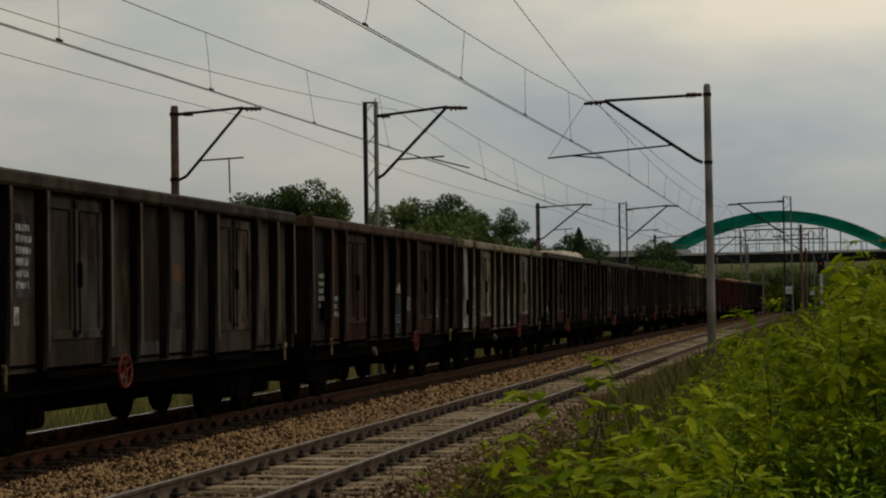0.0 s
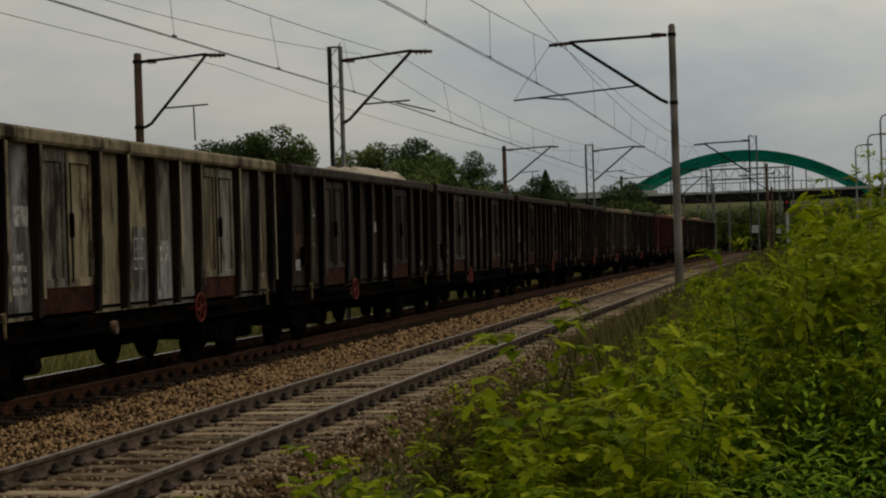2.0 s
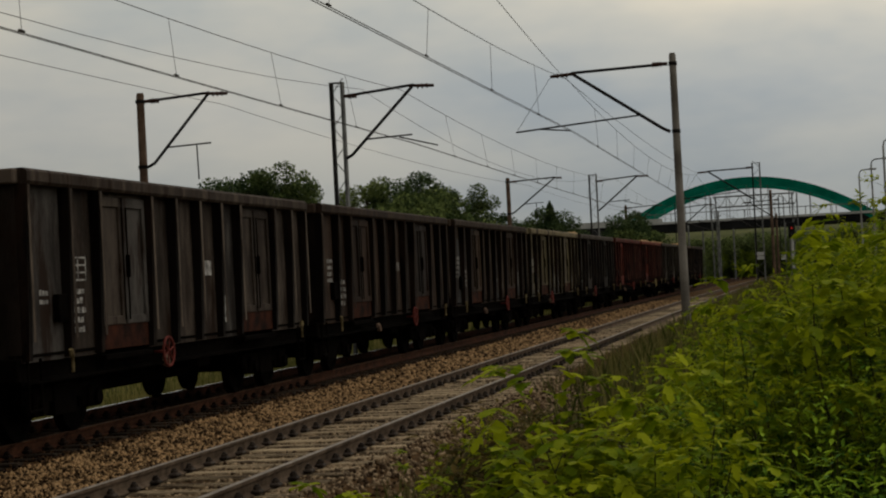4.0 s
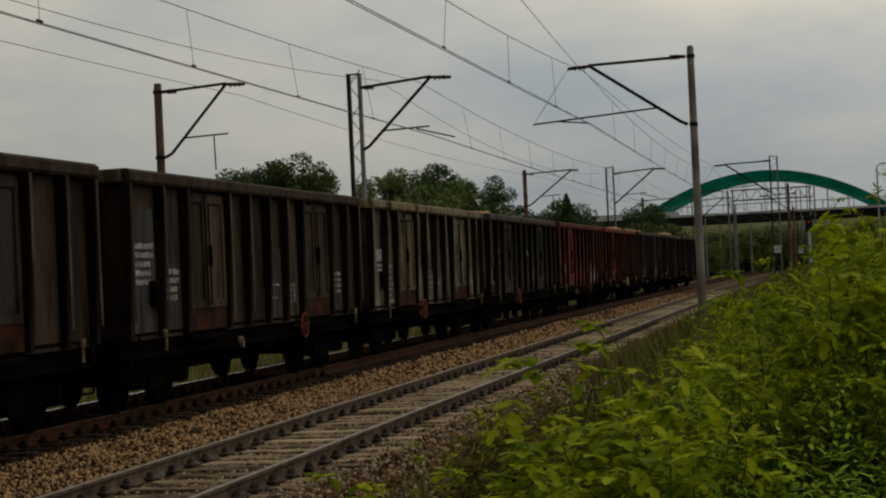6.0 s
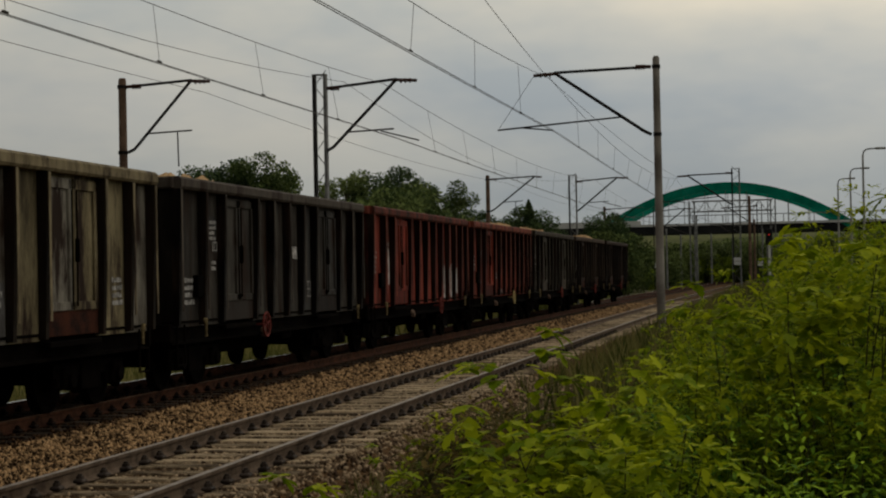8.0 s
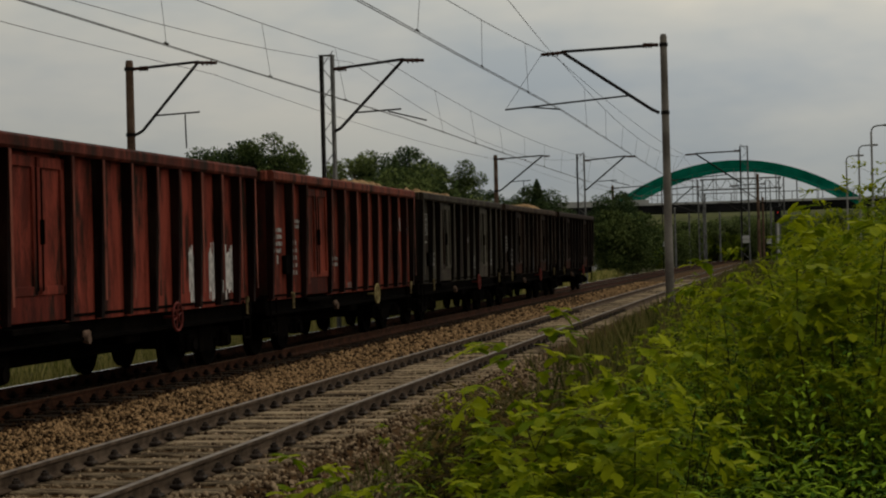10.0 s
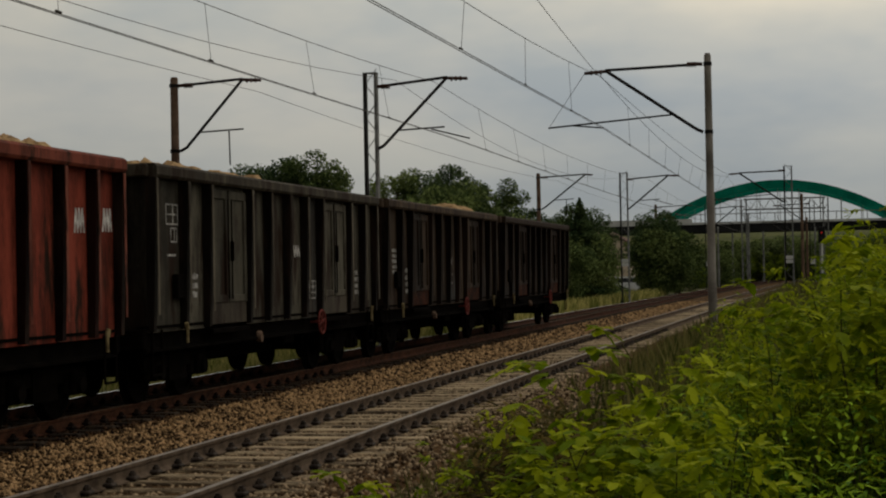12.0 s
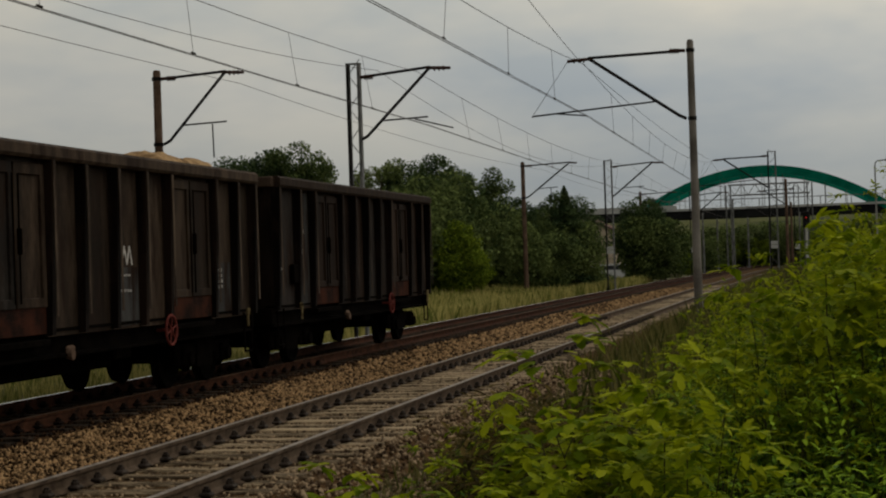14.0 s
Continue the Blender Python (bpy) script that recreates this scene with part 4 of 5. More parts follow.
def build_cargo(mat, heap, start, end, seed):
    """Coarse bulk cargo that fills a wagon and stands above its rim for part of the length, broad and flat-topped."""
    bm = bmesh.new()
    nx, ny = 24, 150
    rows = []
    for j in range(ny + 1):
        y = 0.12 + (LEN - 0.24) * j / ny
        along = max(0.0, min(1.0, (y - start) / 0.7 + 0.5, (end - y) / 0.7 + 0.5))
        along = along * along * (3 - 2 * along)
        row = []
        for i in range(nx + 1):
            x = -1.28 + 2.56 * i / nx
            cross = min(1.0, (1.28 - abs(x)) / 0.38) ** 0.7
            rough = 0.10 * noise.noise(Vector((x * 2.5, y * 2.5, seed))) + 0.09 * noise.noise(Vector((x * 7, y * 7, seed))) + 0.05 * noise.noise(Vector((x * 16, y * 16, seed)))
            z = TOP - 0.24 + (heap + 0.24) * along * cross + rough * (0.35 + 0.65 * cross)
            row.append(bm.verts.new((x, y, min(z, TOP - 0.03) if abs(x) > 1.26 else z)))
        rows.append(row)
    for a, b in zip(rows, rows[1:]):
        for i in range(nx):
            bm.faces.new((a[i], a[i + 1], b[i + 1], b[i]))
    low = bmesh.ops.extrude_face_region(bm, geom=list(bm.faces))
    for v in [g for g in low["geom"] if isinstance(g, bmesh.types.BMVert)]:
        v.co.z = 1.204
    return tagged(part("bulk_cargo", bm, mat), "coarse pale brown bulk cargo heaped in a goods wagon", "cargo", "wagon loads")


def worn(colour, name, rng):
    """The paint of one part: plates fade unevenly, some were repainted grey; posts carry dark rust and the shade of
    their flanks, flanges the light on their outer face.
    """
    r, g, b = colour
    # rust tone pushed darker: shade on posts and ribs is in the colour
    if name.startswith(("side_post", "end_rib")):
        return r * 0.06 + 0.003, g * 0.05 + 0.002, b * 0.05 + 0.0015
    if name.startswith(("side_panel", "door_leaf")):
        red = r > 3 * g
        f = rng.uniform(0.9, 1.2) if red else rng.uniform(0.55, 1.05)
        if rng.random() < (0.0 if red else 0.22):
            m = (r + g + b) / 3 * 0.8
            return (r + 2 * m) / 3, (g + 2 * m) / 3, (b + 2 * m) / 3
        return r * f, g * f, b * f
    # end walls face away from the bright sky; that shade is in their colour
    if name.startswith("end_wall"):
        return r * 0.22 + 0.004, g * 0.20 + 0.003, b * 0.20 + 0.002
    # offset lightens the rims: light on upward faces put into the paint
    if name.startswith(("top_rim", "end_rim")):
        return r * 0.75 + 0.020, g * 0.75 + 0.014, b * 0.75 + 0.010
    # lifted colour: the light on the post's outer face is painted in
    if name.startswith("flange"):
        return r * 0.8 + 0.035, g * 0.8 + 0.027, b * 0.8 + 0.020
    return r * 0.6, g * 0.55, b * 0.55


def build_train():
    two, one = build_wagon(*TWO_DOORS), None
    out, loads = [], []
    for i, (colour, label) in enumerate(COLOURS):
        if i in (3, 4):
            one = w = copy_thing(one, pose(FAR_X, 0, 0)) if one else build_wagon(*ONE_DOOR)
        else:
            w = copy_thing(two, pose(FAR_X, 0, 0)) if i else two
        tagged(w, label)
        out.append(w)
    for i, w in enumerate(out):
        rng = random.Random(100 + i)
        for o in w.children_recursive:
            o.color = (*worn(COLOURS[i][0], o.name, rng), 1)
            if o.name.startswith("flap") and i in (2, 3, 4, 5, 13):
                o.material_slots[0].link = "OBJECT"
                o.material_slots[0].material = M["paint"]
            if o.name.startswith("hand_wheel"):
                if i in (5, 6, 9, 10, 13):
                    o.matrix_basis = pose(0, -3.55, 0)
                if i == 3:
                    o.material_slots[0].link = "OBJECT"
                    o.material_slots[0].material = M["yellow"]
        markings(w, i)
        if i in CARGO:
            loads.append((i, build_cargo(*CARGO[i], i)))
    return out, loads


wagons, loads = build_train()


def motions():
    walk(cam, [(t, pose(*EYE, 90 + tilt, lean, turn)) for t, turn, tilt, lean in PATH])
    steps = [0.5 * k for k in range(29)]

    def on_line(t, i):
        y = train_y(t) - PITCH * i - (0.2 if i == 1 else 0.0)
        return pose(FAR_X + bend(y), y, 0, 0, 0, -math.degrees(1e-4 * max(0.0, y + LEN / 2 - 15.0)))

    for i, w in enumerate(wagons):
        walk(w, [(t, on_line(t, i)) for t in steps])
    spins = [0.05 * k for k in range(281)]
    for w in wagons:
        for o in w.children:
            if o.name.startswith("wheelset"):
                y = o.location.y
                walk(o, [(t, pose(0, y, 0.46, math.degrees((train_y(t) - train_y(0)) / -0.46))) for t in spins])
    for i, load in loads:
        walk(load, [(t, on_line(t, i)) for t in steps])




# ---- vegetation ----
LEAFLET_V = [(0, 0, 0), (-0.23, 0.34, 0.04), (0.23, 0.34, 0.04), (-0.18, 0.68, 0.0), (0.18, 0.68, 0.0), (0, 1.0, -0.12), (0, 0.5, -0.03)]
LEAFLET_T = [(0, 6, 1), (0, 2, 6), (1, 6, 3), (2, 4, 6), (3, 6, 5), (6, 4, 5)]


LOBED_V = [(0, 0, 0), (-0.22, 0.22, 0.03), (-0.36, 0.46, -0.03), (-0.20, 0.50, 0.02), (-0.24, 0.74, -0.05), (0, 1.0, -0.16), (0.24, 0.74, -0.05), (0.20, 0.50, 0.02), (0.36, 0.46, -0.03),
           (0.22, 0.22, 0.03), (0, 0.46, -0.04)]
LOBED_T = [(10, i, i + 1) for i in range(9)] + [(10, 9, 0)]


def frame_of(direction, lean_z=1.0):
    """Rotation whose y axis follows the direction and whose z axis stays near up."""
    y = direction / np.linalg.norm(direction)
    up = np.array([0.0, 0.0, lean_z])
    x = np.cross(y, up)
    x /= max(1e-6, np.linalg.norm(x))
    return np.stack([x, y, np.cross(x, y)], 1)


def compound_leaf(rng, base, out, size, leaflets, mats):
    """Leaflets in pairs along a drooping stalk, with one at its end."""
    out = out / np.linalg.norm(out)
    side = np.cross(out, [0, 0, 1.0])
    side /= max(1e-6, np.linalg.norm(side))
    pairs = leaflets // 2
    for k in range(pairs + 1):
        f = 0.45 + 0.55 * k / max(1, pairs)
        p = base + out * size * 1.5 * f + np.array([0, 0, -0.35 * size * f * f])
        ways = [out + np.array([0, 0, -0.35])] if k == pairs else [out * 0.55 + side + np.array([0, 0, -0.3]), out * 0.55 - side + np.array([0, 0, -0.3])]
        for w in ways:
            r = frame_of(w + rng.normal(0, 0.42, 3))
            s = size * rng.uniform(0.75, 1.15)
            mats.append(placed(p[None], r[None], np.array([[s, s, s]]))[0])


def stem_tube(bm, pts, r0, r1, sides=4):
    rows = []
    for i, p in enumerate(pts):
        r = r0 + (r1 - r0) * i / (len(pts) - 1)
        rows.append([bm.verts.new((p[0] + r * math.cos(2 * math.pi * k / sides), p[1] + r * math.sin(2 * math.pi * k / sides), p[2])) for k in range(sides)])
    for a, b in zip(rows, rows[1:]):
        for k in range(sides):
            bm.faces.new((a[k], a[(k + 1) % sides], b[(k + 1) % sides], b[k]))


def build_sapling(seed, stems, spread, leafiness, leaf_size, mat, leaflets, label, category="shrub", lobed=False):
    """A young ash-leaved shrub 1.6 m high: arching stems with side twigs that carry compound leaves."""
    rng = np.random.default_rng(seed)
    shrub = thing("shrub", label, category, "trackside shrubs")
    mats, young = [], []
    for s in range(stems):
        a = rng.uniform(0, 2 * math.pi)
        h = rng.uniform(1.15, 1.6)
        lean = np.array([math.cos(a), math.sin(a), 0]) * rng.uniform(0.15, spread)
        base = np.array([math.cos(a), math.sin(a), 0]) * 0.06
        pts = [base + lean * (f ** 1.5) + np.array([0, 0, h * f - 0.04]) + rng.normal(0, 0.012, 3) for f in np.linspace(0, 1, 8)]
        bm = bmesh.new()
        stem_tube(bm, pts[:7], 0.0055, 0.002)
        for j in range(leafiness):
            f = 0.10 + 0.88 * (j + rng.uniform(0, 1)) / leafiness
            i = min(6, int(f * 7))
            p = pts[i] + (pts[i + 1] - pts[i]) * (f * 7 - i)
            b = rng.uniform(0, 2 * math.pi)
            out = np.array([math.cos(b), math.sin(b), rng.uniform(0.0, 0.6)])
            reach = rng.uniform(0.03, 0.30) * (1.25 - f)
            tip = p + out * reach
            if reach > 0.08:
                stem_tube(bm, [p, (p + tip) / 2, tip], 0.003, 0.002, 3)
            for q in range(2):
                o2 = out + rng.normal(0, 0.45, 3)
                compound_leaf(rng, tip, o2, leaf_size * rng.uniform(0.8, 1.2), leaflets, young if f > 0.80 else mats)
        part("stem", bm, "stem", shrub)
    for group, m in ((mats, mat), (young, "leaf_young")):
        if group:
            o = link_mesh("foliage", fast_scatter("foliage", LOBED_V if lobed else LEAFLET_V, LOBED_T if lobed else LEAFLET_T, np.array(group)), m, shrub)
            tagged(o, kind="stuff")
    return shrub


def build_nettles(seed, label, mat="leaf_nettle", stems=11, radius=0.32, leaf=0.062):
    """A clump of upright stems with crosswise pairs of pointed leaves, 1.3 m high."""
    rng = np.random.default_rng(seed)
    clump = thing("weed_clump", label, "weeds", "trackside weeds")
    mats = []
    for s in range(stems):
        a, r = rng.uniform(0, 2 * math.pi), radius * math.sqrt(rng.uniform(0, 1))
        base = np.array([r * math.cos(a), r * math.sin(a), -0.05])
        lean = rng.normal(0, 0.09, 3)
        h = rng.uniform(0.9, 1.3)
        pts = [base + np.array([lean[0] * f * f, lean[1] * f * f, h * f]) for f in np.linspace(0, 1, 6)]
        bm = bmesh.new()
        stem_tube(bm, pts[:5], 0.004, 0.002, 3)
        part("stem", bm, "stem", clump)
        levels = int(h / 0.075)
        turn = rng.uniform(0, math.pi)
        for k in range(3, levels):
            f = k / levels
            p = base + np.array([lean[0] * f * f, lean[1] * f * f, h * f])
            for q in range(4):
                b = turn + k * 1.3 + q * math.pi / 2 + rng.normal(0, 0.25)
                w = np.array([math.cos(b), math.sin(b), rng.uniform(-0.55, 0.25)])
                sz = leaf * rng.uniform(0.75, 1.25) * (1.15 - 0.55 * f)
                mats.append(placed((p + w * 0.02)[None], frame_of(w + rng.normal(0, 0.3, 3))[None], np.array([[sz * 0.78, sz * 1.1, sz]]))[0])
    o = link_mesh("foliage", fast_scatter("foliage", LEAFLET_V, LEAFLET_T, np.array(mats)), mat, clump)
    tagged(o, kind="stuff")
    return clump


def crest(a):
    """Upward slope from the eye to the hedge's upper edge, by the bearing to the right of the track in degrees."""
    table = ((-18, -0.136), (-16.3, -0.120), (-14.6, -0.106), (-13.3, -0.098), (-11.8, -0.091), (-10.7, -0.090), (-9.0, -0.091), (-8.1, -0.076), (-7.3, -0.066), (-5.9, -0.060),
             (-5.3, -0.051), (-4.7, -0.038), (-4.3, -0.026), (-3.6, -0.012), (-2.7, -0.001), (-1.6, 0.000), (-0.7, -0.002), (0.0, 0.006), (0.6, 0.018), (1.1, 0.028), (1.6, 0.036), (2.2, 0.038), (2.7, 0.050), (3.1, 0.062), (3.7, 0.068), (8.0, 0.085))
    return float(np.interp(a, [p[0] for p in table], [p[1] for p in table]))


def plant(proto, used, a, d, h, full, rng):
    """Sets one plant at a bearing and distance, so high as given."""
    x, y = d * math.sin(radians(a)), d * math.cos(radians(a))
    g = ground_z(x, y)
    s = h / full
    m = pose(x, y, g - 0.03, rng.uniform(-4, 4), rng.uniform(-4, 4), rng.uniform(0, 360)) @ Matrix.Diagonal((*(s * rng.uniform(0.95, 1.1),) * 2, s, 1))
    if proto in used:
        twin = copy_thing(proto, m)
        twin.matrix_basis = m
        return twin
    used.add(proto)
    proto.matrix_basis = m
    return proto


def build_hedge():
    rng = random.Random(11)
    used = set()
    maples = [build_sapling(20 + i, 7, 0.50, 24, 0.047, "leaf", 5, "leafy green ash-leaved shrub beside the railway") for i in range(4)]
    denses = [build_sapling(40 + i, 9, 0.55, 24, 0.044, "leaf", 5, "dense green trackside shrub with yellowish shoots") for i in range(3)]
    nettles = [build_nettles(60 + i, "tall dark green nettle clump on the trackside slope") for i in range(3)]
    dry = [build_nettles(70 + i, "brown drying weeds at the edge of the ballast", "leaf_dry", 17, 0.3, 0.074) for i in range(2)]

    def row(kinds, bearings, near, far, lift, cap):
        for a in bearings:
            a += rng.uniform(-0.35, 0.35)
            d = rng.uniform(near, far)
            x = d * math.sin(radians(a))
            side = math.degrees(0.45 / d)
            edge = min(crest(a), (crest(a) + crest(a - side)) / 2 + 0.004)
            top = EYE[2] + d * min(edge + lift, cap + rng.uniform(-0.012, 0.012))
            h = (top - ground_z(x, d)) * rng.uniform(0.90, 1.03)
            kind = rng.choice(kinds)
            if h > 0.25:
                plant(kind, used, a, d, h, 1.3 if kind in nettles + dry else 1.62, rng)

    # farthest first: tall shrubs along the line, then the middle, then nettles and saplings on the slope
    row(denses + maples, [-4.2 + 0.5 * i for i in range(22)], 13, 19, 0.0, 9)
    row(denses + maples, [-4.7 + 0.6 * i for i in range(19)], 9, 12.5, 0.0, 9)
    row(denses + maples, [-4.6 + 0.9 * i for i in range(12)], 10, 13, -0.03, 9)
    row(maples + nettles, [-8.0 + 0.75 * i for i in range(18)], 7.2, 9.0, -0.006, -0.022)
    row(nettles, [-8.4 + 0.8 * i for i in range(18)], 6.8, 8.4, -0.02, -0.045)
    row(maples, [-12.8 + 1.25 * i for i in range(8)], 5.9, 6.9, -0.006, -0.050)
    row(nettles, [-15.0 + 0.8 * i for i in range(26)], 5.4, 6.6, -0.010, -0.080)
    row(nettles, [-15.6 + 1.1 * i for i in range(19)], 4.7, 5.4, -0.015, -0.100)

    def stand(kinds, places, full):
        """Single plants: bearing, distance and the upward slope from the eye to their tips."""
        for k, (a, d, slope) in enumerate(places):
            plant(kinds[k % len(kinds)], used, a, d, EYE[2] + d * slope - ground_z(d * math.sin(radians(a)), d * math.cos(radians(a))), full, rng)

    shoots = [build_sapling(90 + i, 4, 0.24, 14, 0.066, ("leaf_young", "leaf_lime", "leaf_lime")[i], 5, "pale young ash-leaved sapling with bright lobed leaves", lobed=True) for i in range(3)]
    # the tall bright sapling, then those low on the slope, then those before the shrubs
    stand(shoots, [(-6.3, 5.6, -0.022), (-5.8, 5.8, -0.026), (-6.8, 5.7, -0.040), (-5.5, 5.5, -0.034), (-5.1, 5.6, -0.054), (-6.3, 5.3, -0.055), (-6.9, 5.2, -0.064), (-5.2, 5.1, -0.062), (-6.7, 4.9, -0.075),
                   (-5.8, 4.8, -0.080), (-4.3, 5.0, -0.068)], 1.5)
    stand(shoots, [(-10.0, 5.0, -0.091), (-9.2, 5.2, -0.093), (-11.9, 5.0, -0.089), (-12.7, 4.8, -0.096), (-14.0, 4.7, -0.104), (-15.0, 4.6, -0.110), (-16.0, 4.5, -0.119), (-16.8, 4.4, -0.127),
                   (-10.8, 4.8, -0.100), (-9.6, 4.7, -0.106), (-8.5, 4.9, -0.098), (-13.4, 4.6, -0.108)], 1.5)
    stand(shoots, [(-2.6, 8.0, -0.004), (-1.2, 8.4, -0.002), (0.4, 8.2, 0.010), (1.2, 8.0, 0.034), (1.6, 8.6, 0.044), (2.4, 8.4, 0.038), (3.2, 8.0, 0.045)], 1.5)
    # brown weeds and thin green stalks at the edge of the ballast
    weeds = [(-10.9 + 0.085 * k, rng.uniform(6.2, 8.2)) for k in range(35)]
    stand(dry, [(a, d, float(np.interp(a, (-10.9, -9.9, -8.8, -8.0), (-0.066, -0.056, -0.045, -0.050))) - rng.choice((0.0, 0.004, 0.010, 0.022))) for a, d in weeds], 1.3)
    stand(maples, [(-10.3, 7.4, -0.062), (-9.3, 7.0, -0.056), (-8.5, 7.2, -0.050), (-8.0, 6.6, -0.056)], 1.62)


build_hedge()


def build_tree(seed, height, width, mat, label, low=0.18, leaves=5200, conic=False, clump=0.30):
    """A tapered trunk, forking limbs and a ragged crown of leaf clumps gathered round the limb ends."""
    rng = np.random.default_rng(seed)
    tree = thing("tree", label, "tree", "trees beyond the line")
    bm = bmesh.new()
    trunk = [np.array([rng.normal(0, 0.06) * f * 3, rng.normal(0, 0.06) * f * 3, height * 0.9 * f - 0.2]) for f in np.linspace(0, 1, 8)]
    stem_tube(bm, trunk, 0.018 * height + 0.05, 0.03, 8)
    part("trunk", bm, "bark", tree)
    ends, sizes = [], []
    for k in range(70):
        f = rng.uniform(low, 1.0)
        p = np.array([0, 0, height * 0.9 * f])
        a = rng.uniform(0, 2 * math.pi)
        prof = (1.0 - f) * 1.15 + 0.08 if conic else math.sin(math.pi * min(1, max(0.08, (f - low) / (1.12 - low)))) ** 0.6
        reach = width / 2 * prof * rng.uniform(0.45, 1.0)
        e = p + np.array([math.cos(a) * reach, math.sin(a) * reach, height * rng.uniform(0.0, 0.12)])
        if k % 5 == 0:
            bm = bmesh.new()
            stem_tube(bm, [p, (p + e) / 2 + np.array([0, 0, 0.1]), e], 0.05, 0.015, 5)
            part("limb", bm, "bark", tree)
        ends.append(e)
        sizes.append(width * rng.uniform(0.10, 0.20) * ((1.25 - f) if conic else 1.0))
    share = np.array(sizes) ** 2
    pick = rng.choice(len(ends), leaves, p=share / share.sum())
    dirs = rng.normal(0, 1, (leaves, 3))
    dirs /= np.linalg.norm(dirs, axis=1)[:, None]
    rad = rng.uniform(0.35, 1.0, leaves) ** 0.6
    pts = np.array(ends)[pick] + dirs * rad[:, None] * np.array(sizes)[pick][:, None] * np.array([1.0, 1.0, 0.8])
    if conic:
        f = 1 - np.sqrt(rng.uniform(0, 1, leaves))
        tier = 0.70 + 0.30 * np.sin(f * 34 + 2.5 * np.sin(f * 9))
        r = (1 - f) * width * 0.5 * tier * np.sqrt(rng.uniform(0.15, 1, leaves))
        a = rng.uniform(0, 2 * math.pi, leaves)
        r = r * (0.80 + 0.25 * np.sin(3 * a + 20 * f) + 0.20 * np.sin(7 * a - 31 * f))
        pts = np.stack([r * np.cos(a), r * np.sin(a), height * (0.04 + 0.98 * f) - 0.12 * r], 1)
    ok = pts[:, 2] > 0.25
    pts = pts[ok]
    n = len(pts)
    s = clump * rng.uniform(0.6, 1.3, n)
    v = [(0, -0.5, 0), (0.32, 0, 0.08), (0, 0.6, 0), (-0.32, 0, 0.08)]
    mesh = fast_scatter("crown", v, [(0, 1, 2), (0, 2, 3)], placed(pts, turns(rng, n, 1.2), s))
    tagged(link_mesh("crown", mesh, mat, tree), kind="stuff")
    return tree


